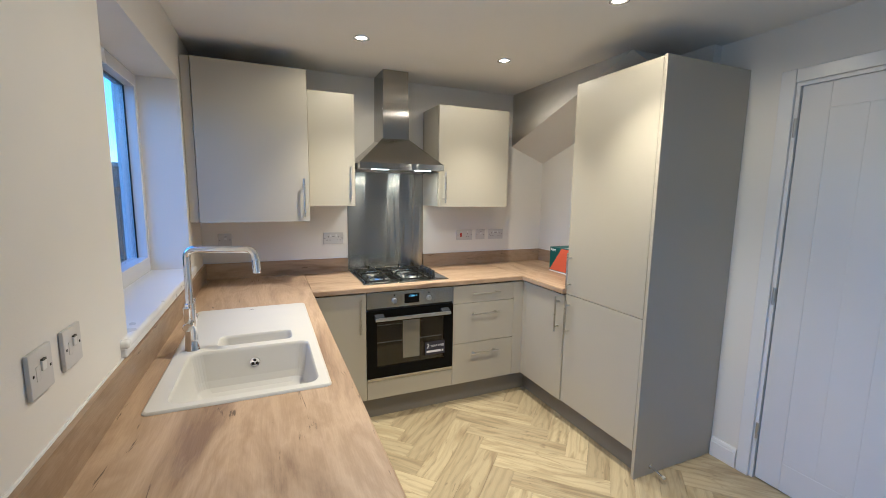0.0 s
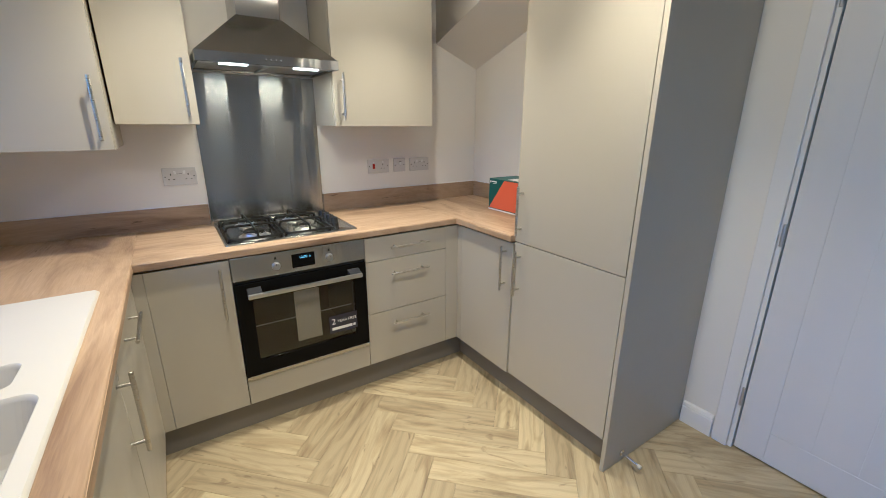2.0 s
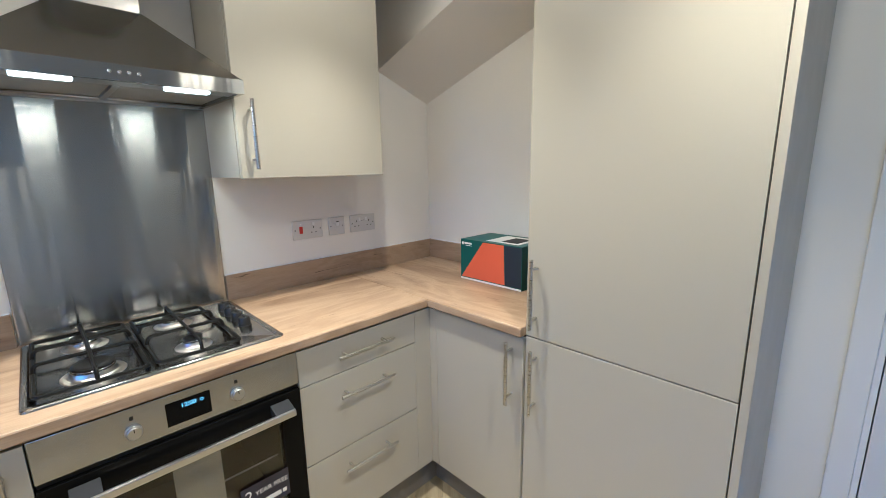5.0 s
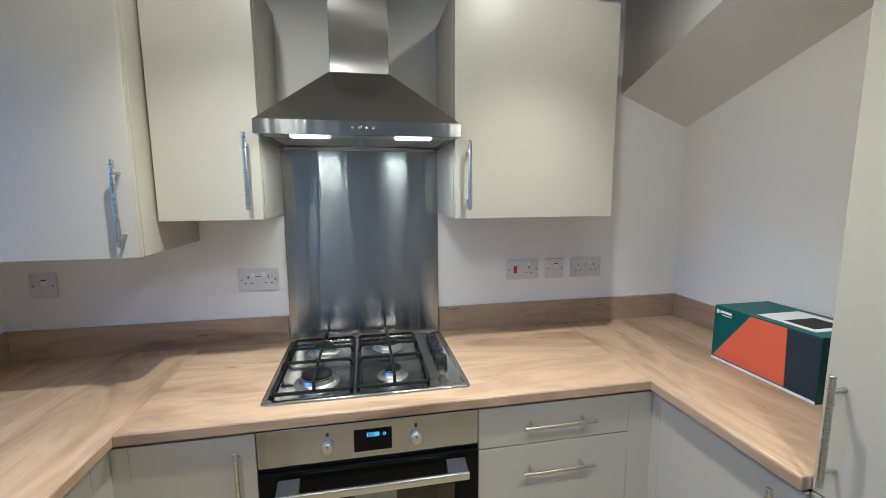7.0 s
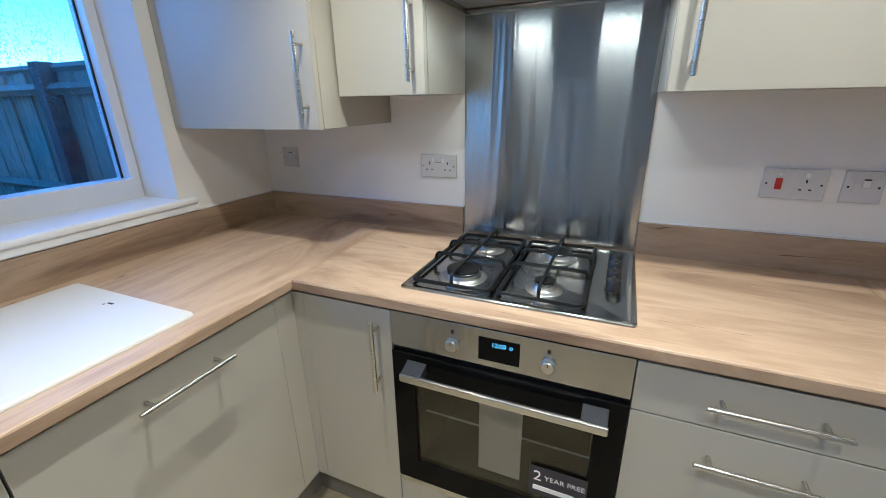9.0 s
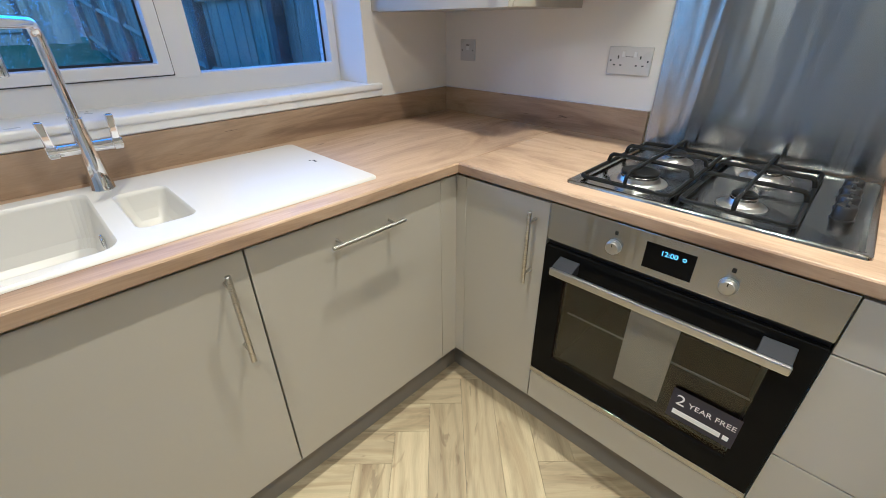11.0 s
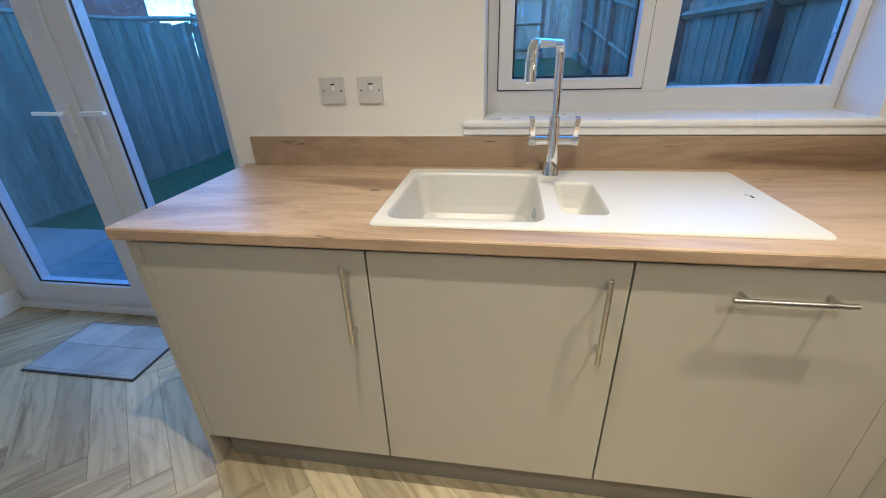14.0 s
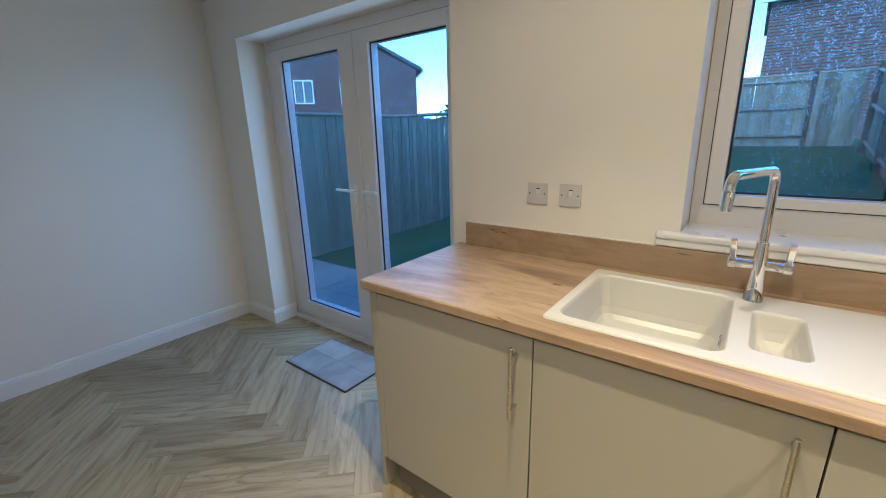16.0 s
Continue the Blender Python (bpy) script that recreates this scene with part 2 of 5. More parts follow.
def floor_board():
    m, N, L, b = material("limed_oak_vinyl_plank", 0.38)
    v = coords(N, L, (1, 1, 1), (0, 0, 0), "Object", 30)
    st = N.new("ShaderNodeMapping")
    st.inputs["Scale"].default_value = (1.0, 6.5, 4)
    L.new(v, st.inputs["Vector"])
    grain = tex_noise(N, L, st.outputs[0], 2.0, 5, 0.55, 1.2)
    col = ramp(N, L, grain, [(0.28, (0.27, 0.215, 0.13)), (0.42, (0.385, 0.325, 0.20)), (0.52, (0.475, 0.41, 0.262)), (0.64, (0.455, 0.39, 0.248)), (0.78, (0.32, 0.262, 0.16))])
    kn = N.new("ShaderNodeMapping")
    kn.inputs["Scale"].default_value = (3.2, 11, 4)
    L.new(v, kn.inputs["Vector"])
    knot = tex_noise(N, L, kn.outputs[0], 1.3, 3, 0.5, 2.5)
    col = blend(N, L, ramp(N, L, knot, [(0.0, 0.55), (0.29, 0.55), (0.36, 0.0)]), col, (0.20, 0.155, 0.095))
    wv = N.new("ShaderNodeTexWave")
    wv.wave_type, wv.bands_direction = 'BANDS', 'Y'
    wv.inputs["Scale"].default_value, wv.inputs["Distortion"].default_value = 4.2, 10
    wv.inputs["Detail"].default_value, wv.inputs["Detail Scale"].default_value = 3, 0.8
    w2 = N.new("ShaderNodeMapping")
    w2.inputs["Scale"].default_value = (0.55, 1.6, 1)
    L.new(v, w2.inputs["Vector"])
    L.new(w2.outputs[0], wv.inputs["Vector"])
    rings = ramp(N, L, wv.outputs["Fac"], [(0.0, 0.74), (0.3, 0.93), (0.7, 1.0), (1.0, 1.0)])
    col = blend(N, L, 0.6, col, rings, 'MULTIPLY')
    fi = N.new("ShaderNodeMapping")
    fi.inputs["Scale"].default_value = (8, 190, 20)
    L.new(v, fi.inputs["Vector"])
    fibre = tex_noise(N, L, fi.outputs[0], 1.5, 3, 0.7)
    col = blend(N, L, 0.22, col, ramp(N, L, fibre, [(0.3, 0.5), (0.7, 1.05)]), 'MULTIPLY')
    oi = N.new("ShaderNodeObjectInfo")
    col = blend(N, L, 1.0, col, ramp(N, L, oi.outputs["Random"], [(0.0, (0.74, 0.72, 0.70)), (0.5, (0.95, 0.94, 0.93)), (1.0, (1.12, 1.12, 1.10))]), 'MULTIPLY')
    L.new(col, b.inputs["Base Color"])
    L.new(ramp(N, L, fibre, [(0.2, 0.5), (0.8, 0.36)]), b.inputs["Roughness"])
    relief(N, L, b, fibre, 0.18, 0.001)
    return m


PLANK = floor_board()


def brushed(name, color, rough, aniso, along='Z', turn=0.0, scratch=0.0):
    m, N, L, b = material(name, rough, 1.0, color)
    tg = N.new("ShaderNodeTangent")
    tg.direction_type, tg.axis = 'RADIAL', along
    L.new(tg.outputs[0], b.inputs["Tangent"])
    b.inputs["Anisotropic"].default_value, b.inputs["Anisotropic Rotation"].default_value = aniso, turn
    v = coords(N, L, (3, 3, 700) if along == 'Z' else (700, 3, 3))
    n = tex_noise(N, L, v, 1.0, 3, 0.7)
    L.new(ramp(N, L, n, [(0.3, rough * .93), (0.7, rough * 1.08)]), b.inputs["Roughness"])
    L.new(blend(N, L, n, tuple(c * .9 for c in color), color), b.inputs["Base Color"])
    if scratch:
        fine = tex_noise(N, L, coords(N, L, (1.2, 1.2, 900)), 1.0, 2, 0.6)
        wave = tex_noise(N, L, coords(N, L, (11, 11, 0.8)), 1.0, 2, 0.45, 0.5)
        bow = N.new("ShaderNodeBump")
        bow.inputs["Strength"].default_value, bow.inputs["Distance"].default_value = 1.0, 0.005
        L.new(wave, bow.inputs["Height"])
        relief(N, L, b, fine, scratch, 0.0006)
        L.new(bow.outputs[0], b.inputs["Normal"].links[0].from_node.inputs["Normal"])
    return m


STEEL = brushed("brushed_stainless", (0.43, 0.425, 0.405), 0.18, 1.0, turn=0.25, scratch=0.02)
STEELV = brushed("upright_brushed_stainless", (0.40, 0.395, 0.375), 0.15, 0.97, turn=0.0)
STEELF = brushed("satin_stainless", (0.60, 0.595, 0.58), 0.30, 0.4)
NICKEL = brushed("brushed_nickel", (0.60, 0.58, 0.54), 0.28, 0.3)
HOBSTEEL = brushed("hob_steel", (0.47, 0.465, 0.445), 0.18, 0.6, 'X')
CHROME = painted("chrome", (0.85, 0.85, 0.87), 0.05, 100, 0.0, 0.0)
CHROME.node_tree.nodes["Principled BSDF"].inputs["Metallic"].default_value = 1.0

# ---- the room ----
EAST, EASTK, SOUTH = 2.75, 2.688, -4.735     # EASTK: the thicker wall behind the east worktop
WX = -0.027     # inner face of the outer wall
FX, FY, FE = 0.597, -0.597, 2.122     # planes of the base fronts: west, north and east run
WTX, WTY, WTE = 0.612, -0.606, 2.104  # worktop front edges
TOP = 0.912
TH0 = TOP - 0.034      # underside of the worktops


def structure(name, bm, mat, label, category="wall"):
    return solid(name, bm, mat, label, category, kind="structure")


structure("subfloor", box(-0.32, SOUTH - .2, -0.2, EAST + .2, 0.2, -0.006), GAP, "dark bed under the wooden plank floor", "floor")
structure("ceiling", box(-0.32, SOUTH - .2, CEIL, EAST + .2, 0.2, CEIL + 0.2), CEILING, "plain white painted plasterboard ceiling", "ceiling")
structure("wall_north", box(-0.32, 0, -0.2, EAST + .2, 0.2, CEIL), WALL, "white painted kitchen wall behind the hob")
structure("wall_south", box(-0.32, SOUTH - .2, -0.2, EAST + .2, SOUTH, CEIL), WALL, "plain cream painted wall of the dining end")
# west wall: window opening and french door opening
WY0, WY1, WZ0, WZ1 = -1.632, -0.457, 1.02, 2.09
DY0, DY1, DZ1 = -4.345, -2.585, 2.06
structure("wall_west", boxes(
    (-0.32, WY1, -0.2, WX, 0, CEIL), (-0.32, WY0, -0.2, WX, WY1, WZ0), (-0.32, WY0, WZ1, WX, WY1, CEIL),
    (-0.32, DY1, -0.2, WX, WY0, CEIL), (-0.32, DY0, DZ1, WX, DY1, CEIL), (-0.32, SOUTH, -0.2, WX, DY0, CEIL),
    (-0.32, DY0, -0.2, WX, DY1, -0.006)), WALL, "white painted outer wall with window and french doors")
# east wall with the door opening
EY0, EY1, EZ1 = -2.70, -1.90, 2.046
structure("wall_east", boxes((EAST, EY1, -0.2, EAST + .2, 0, CEIL), (EAST, SOUTH, -0.2, EAST + .2, EY0, CEIL),
                             (EAST, EY0, EZ1, EAST + .2, EY1, CEIL), (EASTK, -1.5, -0.2, EAST, 0, CEIL), (EAST + .12, EY0, -.2, EAST + .2, EY1, EZ1)), WALL, "white painted inner wall with a closed door")


def bulkhead():
    """Boxed underside of the stairs, sloping up towards the room."""
    bm = bmesh.new()
    k = 0.345
    w, e = 2.355, EASTK
    pts = {}
    for y in (0.0, -1.25):
        zw = min(1.915 - k * y, CEIL)
        ze = min(1.785 - k * y, CEIL)
        pts[y] = [bm.verts.new((w, y, CEIL)), bm.verts.new((e, y, CEIL)), bm.verts.new((e, y, ze)), bm.verts.new((w, y, zw))]
    a, b = pts[0.0], pts[-1.25]
    for i in range(4):
        bm.faces.new((a[i], a[(i + 1) % 4], b[(i + 1) % 4], b[i]))
    bm.faces.new(a)
    bm.faces.new(b)
    bmesh.ops.recalc_face_normals(bm, faces=bm.faces)
    return bm


structure("stair_bulkhead", bulkhead(), WALL, "white boxed slope under the staircase", "bulkhead")


def skirting(name, a, b, inward):
    """Skirting board with a stepped top edge between two plan points; inward: unit vector into the room."""
    (ax, ay), (bx, by), (ix, iy) = a, b, inward
    prof = [(0, 0), (0.016, 0), (0.016, 0.085), (0.0125, 0.089), (0.0125, 0.097), (0.009, 0.108), (0.0, 0.113)]
    bm = bmesh.new()
    r0 = [bm.verts.new((ax + ix * d, ay + iy * d, z)) for d, z in prof]
    r1 = [bm.verts.new((bx + ix * d, by + iy * d, z)) for d, z in prof]
    n = len(prof)
    for i in range(n):
        bm.faces.new((r0[i], r0[(i + 1) % n], r1[(i + 1) % n], r1[i]))
    bm.faces.new(r0)
    bm.faces.new(r1)
    bmesh.ops.recalc_face_normals(bm, faces=bm.faces)
    return solid(name, bm, GLOSS, "white painted skirting board along the wall", "skirting", kind="structure")


skirting("baseboard", (WX, SOUTH), (EAST, SOUTH), (0, 1))
skirting("baseboard", (WX, SOUTH + .016), (WX, DY0), (1, 0))
skirting("baseboard", (WX + .016, DY0), (-0.21, DY0), (0, 1))
skirting("baseboard", (EAST, -1.678), (EAST, -1.818), (-1, 0))
skirting("baseboard", (EAST, EY0 - .07), (EAST, SOUTH + .016), (-1, 0))
skirting("baseboard", (WX, DY1), (WX, -2.525), (1, 0))


# ---- handles ----
def handle(parent, a, b, out):
    """Brushed bar handle from a to b, standing off its front in the direction out."""
    a, b, o = Vector(a), Vector(b), Vector(out)
    d = (b - a).normalized()
    h = part("handle", rod(a + o * 0.034, b + o * 0.034, 0.006, 16, 0.001), NICKEL, parent, "brushed nickel bar handle")
    for p in (a + d * 0.032, b - d * 0.032):
        part("handle_post", rod(p - o * 0.0005, p + o * 0.034, 0.0048, 12), NICKEL, h)
    return h


def front(name, parent, x0, y0, z0, x1, y1, z1):
    return part(name, box(x0, y0, z0, x1, y1, z1, 0.0018), CAB, parent)


FT = 0.019   # front thickness
G = 0.0021   # half gap between fronts
BZ0, BZ1 = 0.152, 0.869


def base_west(y0, y1, label, handles=()):
    u = thing("base_unit", (0.3, (y0 + y1) / 2, 0), label, "cabinet", "base units of the sink run")
    part("body", box(0.02, y0 + .0005, 0.15, FX - FT - .002, y1 - .0005, 0.66 if "sink" in label else TH0), CARC, u)
    if "sink" in label:
        part("top_rail", box(FX - FT - .022, y0 + .0005, 0.76, FX - FT - .002, y1 - .0005, TH0), CARC, u)
    d = front("door", u, FX - FT, y0 + G, BZ0, FX, y1 - G, BZ1)
    for a, b in handles:
        handle(d, (FX, *a), (FX, *b), (1, 0, 0))
    return u


base_west(-2.482, -1.872, "greige base cabinet at the end of the sink run", handles=[((-1.922, 0.612), (-1.922, 0.842))])
base_west(-1.872, -1.265, "greige sink cabinet with one closed door", handles=[((-1.317, 0.608), (-1.317, 0.842))])
u = base_west(-1.265, -0.668, "greige integrated dishwasher door with horizontal bar handle", handles=[((-1.074, 0.807), (-0.842, 0.807))])

# corner posts
cp = thing("corner_post", (0.6, -0.63, 0), "greige corner filler post between two base runs", "filler")
part("filler", box(FX - FT, -0.6695, BZ0, FX, FY + 0.0, BZ1, 0.0015), CAB, cp)
part("filler", box(FX - .012, FY + .0004, BZ0, 0.6374, FY + FT, BZ1, 0.0015), CAB, cp)
cp = thing("corner_post", (2.1, -0.63, 0), "greige corner filler post beside the drawers", "filler")
part("filler", box(2.0396, FY, BZ0, FE + .0004, FY + FT, BZ1, 0.0015), CAB, cp)
part("filler", box(FE, -0.6359, BZ0, FE + FT, FY + FT, BZ1, 0.0015), CAB, cp)

# north run
u = thing("base_unit", (0.79, -0.3, 0), "narrow greige base cabinet beside the oven", "cabinet", "base units of the hob run")
part("body", box(0.64, FY + FT + .002, 0.15, 0.934, -0.02, TH0), CARC, u)
d = front("door", u, 0.638, FY, BZ0, 0.9355, FY + FT, BZ1)
handle(d, (0.895, FY, 0.616), (0.895, FY, 0.843), (0, -1, 0))

u = thing("drawer_unit", (1.81, -0.3, 0), "greige three-drawer base cabinet with bar handles", "cabinet", "base units of the hob run")
part("body", box(1.548, FY + FT + .002, 0.15, 2.037, -0.02, TH0), CARC, u)
for z0, z1, hz in ((BZ0, 0.449, 0.378), (0.452, 0.741, 0.667), (0.744, BZ1, 0.812)):
    d = front("drawer_front", u, 1.547, FY, z0, 2.039, FY + FT, z1)
    handle(d, (1.678, FY, hz), (1.908, FY, hz), (0, -1, 0))

# east run
u = thing("base_unit", (2.4, -0.87, 0), "narrow greige base cabinet beside the tall fridge unit", "cabinet")
part("body", box(FE + FT + .002, -1.054, 0.15, 2.68, -0.64, TH0), CARC, u)
d = front("door", u, FE, -1.057, BZ0, FE + FT, -0.6365, BZ1)
handle(d, (FE, -1.010, 0.618), (FE, -1.010, 0.851), (-1, 0, 0))

TX = 2.131
u = thing("tall_unit", (2.44, -1.38, 0), "tall greige integrated fridge freezer housing with two doors", "cabinet")
part("body", box(TX + FT + .002, -1.651, 0.15, 2.685, -1.06, 2.168), CARC, u)
d = front("lower_door", u, TX, -1.650, BZ0, TX + FT, -1.060, 0.878)
handle(d, (TX, -1.100, 0.615), (TX, -1.100, 0.845), (-1, 0, 0))
d = front("upper_door", u, TX, -1.650, 0.8815, TX + FT, -1.060, 2.168)
handle(d, (TX, -1.096, 0.919), (TX, -1.096, 1.150), (-1, 0, 0))
part("side_panel", box(TX - .002, -1.673, 0.0, 2.748, -1.6535, 2.172, 0.0015), CAB, u, "greige end panel down to the floor")

# plinths
PX, PY, PE = 0.543, -0.543, 2.19
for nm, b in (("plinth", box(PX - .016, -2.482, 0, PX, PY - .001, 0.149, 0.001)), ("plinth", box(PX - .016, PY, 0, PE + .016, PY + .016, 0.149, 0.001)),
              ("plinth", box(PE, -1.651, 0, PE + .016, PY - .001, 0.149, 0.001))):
    solid(nm, b, PLINTH, "greige plinth board darkened for the shade under the base cabinets", "plinth")
part("vent_slot", box(PE - .0025, -1.60, 0.129, PE - .0003, -1.27, 0.1475), BLACK, bpy.data.objects["tall_unit"], "dark air gap above the plinth")
solid("end_panel", box(WX + .002, -2.522, 0.0, FX - .004, -2.5035, TH0, 0.0012), CAB, "greige end panel closing the sink run", "panel")
part("end_filler", box(FX - FT, -2.5025, BZ0, FX, -2.4815, BZ1, 0.0015), CAB, bpy.data.objects["base_unit"])

# worktops
def slab(x0, y0, x1, y1):
    return box(x0, y0, TH0, x1, y1, TOP, 0.004, 3)


def worktop_with_hole(outer, hole):
    """Worktop slab with a cut-out, of four bars that meet under the thing set into it."""
    (x0, y0, x1, y1), (hx0, hy0, hx1, hy1) = outer, hole
    bm = bmesh.new()
    xs, ys = [x0, hx0, hx1, x1], [y0, hy0, hy1, y1]
    grid = {}
    for zi, z in enumerate((TH0, TOP)):
        for i, x in enumerate(xs):
            for j, y in enumerate(ys):
                grid[i, j, zi] = bm.verts.new((x, y, z))
    for zi in (0, 1):
        for i in range(3):
            for j in range(3):
                if (i, j) != (1, 1):
                    bm.faces.new([grid[i, j, zi], grid[i + 1, j, zi], grid[i + 1, j + 1, zi], grid[i, j + 1, zi]])
    for i in range(3):
        bm.faces.new([grid[i, 0, 0], grid[i + 1, 0, 0], grid[i + 1, 0, 1], grid[i, 0, 1]])
        bm.faces.new([grid[i, 3, 0], grid[i + 1, 3, 0], grid[i + 1, 3, 1], grid[i, 3, 1]])
        bm.faces.new([grid[0, i, 0], grid[0, i + 1, 0], grid[0, i + 1, 1], grid[0, i, 1]])
        bm.faces.new([grid[3, i, 0], grid[3, i + 1, 0], grid[3, i + 1, 1], grid[3, i, 1]])
    for a, b in (((1, 1), (2, 1)), ((2, 1), (2, 2)), ((2, 2), (1, 2)), ((1, 2), (1, 1))):
        bm.faces.new([grid[*a, 0], grid[*b, 0], grid[*b, 1], grid[*a, 1]])
    bmesh.ops.recalc_face_normals(bm, faces=bm.faces)
    rim = [e for e in bm.edges if all(abs(v.co.x - x1) < 1e-6 for v in e.verts) and abs(e.verts[0].co.z - e.verts[1].co.z) < 1e-6] if x1 < 1 else \
          [e for e in bm.edges if all(abs(v.co.y - y0) < 1e-6 for v in e.verts) and abs(e.verts[0].co.z - e.verts[1].co.z) < 1e-6]
    bmesh.ops.bevel(bm, geom=rim, offset=0.005, segments=3, profile=0.5, affect='EDGES')
    return bm


JW, JE = 0.53, 2.15
SINK = (0.048, -1.877, 0.546, -0.857)
HOB = (0.936, -0.538, 1.540, -0.032)


def worktop(label, bm, mat, edge):
    t = thing("worktop", ((edge[0] + edge[3]) / 2, (edge[1] + edge[4]) / 2, TH0), label, "worktop", "oak-effect worktops")
    part("slab", bm, mat, t)
    part("front_edge", box(*edge, .0007), mat, t, "matching oak edge strip")


ZE0, ZE1 = TH0 + .0045, TOP - .0045
worktop("light oak-effect laminate worktop holding the white sink", worktop_with_hole((WX + .001, -2.546, WTX, -0.002), (SINK[0] + .02, SINK[1] + .02, SINK[2] - .02, SINK[3] - .02)), OAK_Y,
        (WTX - .002, -2.545, ZE0, WTX + .0012, WTY - .001, ZE1))
worktop("light oak-effect laminate worktop holding the gas hob", worktop_with_hole((WTX + .0006, WTY, WTE - .0006, -0.002), (HOB[0] + .02, HOB[1] + .02, HOB[2] - .02, HOB[3] - .02)), OAK_X,
        (WTX + .001, WTY - .0012, ZE0, WTE - .001, WTY + .002, ZE1))
worktop("light oak-effect laminate worktop beside the tall unit", slab(WTE, -1.058, EASTK - .001, -0.002), OAK_Y,
        (WTE - .0012, -1.057, ZE0, WTE + .002, WTY - .001, ZE1))
UPZ = TOP + 0.105


def upstand(x0, y0, x1, y1, mat, wall):
    """Upstand board with a bead of white sealant along the wall on its top edge."""
    u = thing("upstand", ((x0 + x1) / 2, (y0 + y1) / 2, TOP), "oak-effect upstand strip along the back of the worktop", "upstand", "oak-effect upstands")
    part("board", box(x0, y0, TOP, x1, y1, UPZ, 0.001), mat, u)
    if wall == 'x':
        part("sealant_bead", rod((x0 + .001, y0 + .002, UPZ), (x0 + .001, y1 - .002, UPZ), .0042, 8), PLASTIC, u, "thin white sealant line")
    elif wall == 'e':
        part("sealant_bead", rod((x1 - .001, y0 + .002, UPZ), (x1 - .001, y1 - .002, UPZ), .0042, 8), PLASTIC, u, "thin white sealant line")
    else:
        part("sealant_bead", rod((x0 + .002, y1 - .001, UPZ), (x1 - .002, y1 - .001, UPZ), .0042, 8), PLASTIC, u, "thin white sealant line")


upstand(WX + .001, -2.5, WX + .02, -0.0215, UP_SHADED_Y, 'x')
upstand(WX + .001, -0.021, 0.930, -0.001, UP_SHADED_X, 'n')
upstand(1.538, -0.021, EASTK - .001, -0.001, UP_SHADED_X, 'n')
upstand(EASTK - .02, -1.058, EASTK - .001, -0.0215, UP_SHADED_Y, 'e')


# ---- wall cabinets ----
def wall_cab(x0, x1, z0, z1, y, label, hx, hz0, hz1):
    u = thing("wall_cabinet", ((x0 + x1) / 2, -0.002, z0), label, "cabinet", "wall cabinets")
    part("body", box(x0, y + FT + .002, z0, x1, -0.002, z1, .001), CAB, u)
    d = front("door", u, x0 + G, y, z0 - .002, x1 - G, y + FT, z1)
    handle(d, (hx, y, hz0), (hx, y, hz1), (0, -1, 0))
    return u


u = wall_cab(0.024, 0.630, 1.324, 2.232, -0.42, "tall greige boiler wall cabinet with closed door", 0.597, 1.356, 1.586)
part("filler", box(WX + .003, -0.41, 1.324, 0.0225, -0.005, 2.232, 0.001), CAB, u)
wall_cab(0.636, 0.934, 1.418, 2.14, -0.325, "narrow greige wall cabinet beside the cooker hood", 0.897, 1.449, 1.676)
wall_cab(1.536, 2.122, 1.411, 2.135, -0.325, "wide greige wall cabinet beside the cooker hood", 1.581, 1.439, 1.664)


# ---- more materials ----
def emitter(name, color, strength):
    m, N, L, b = material(name, 0.4, color=color)
    b.inputs["Emission Color"].default_value, b.inputs["Emission Strength"].default_value = (*color, 1), strength
    return m


LED = emitter("lit_led_lens", (1.0, 0.78, 0.50), 8.0)
STRIP = emitter("lit_hood_strip", (1.0, 0.84, 0.6), 2.2)
DIGIT = emitter("blue_digits", (0.4, 0.8, 1.0), 0.42)


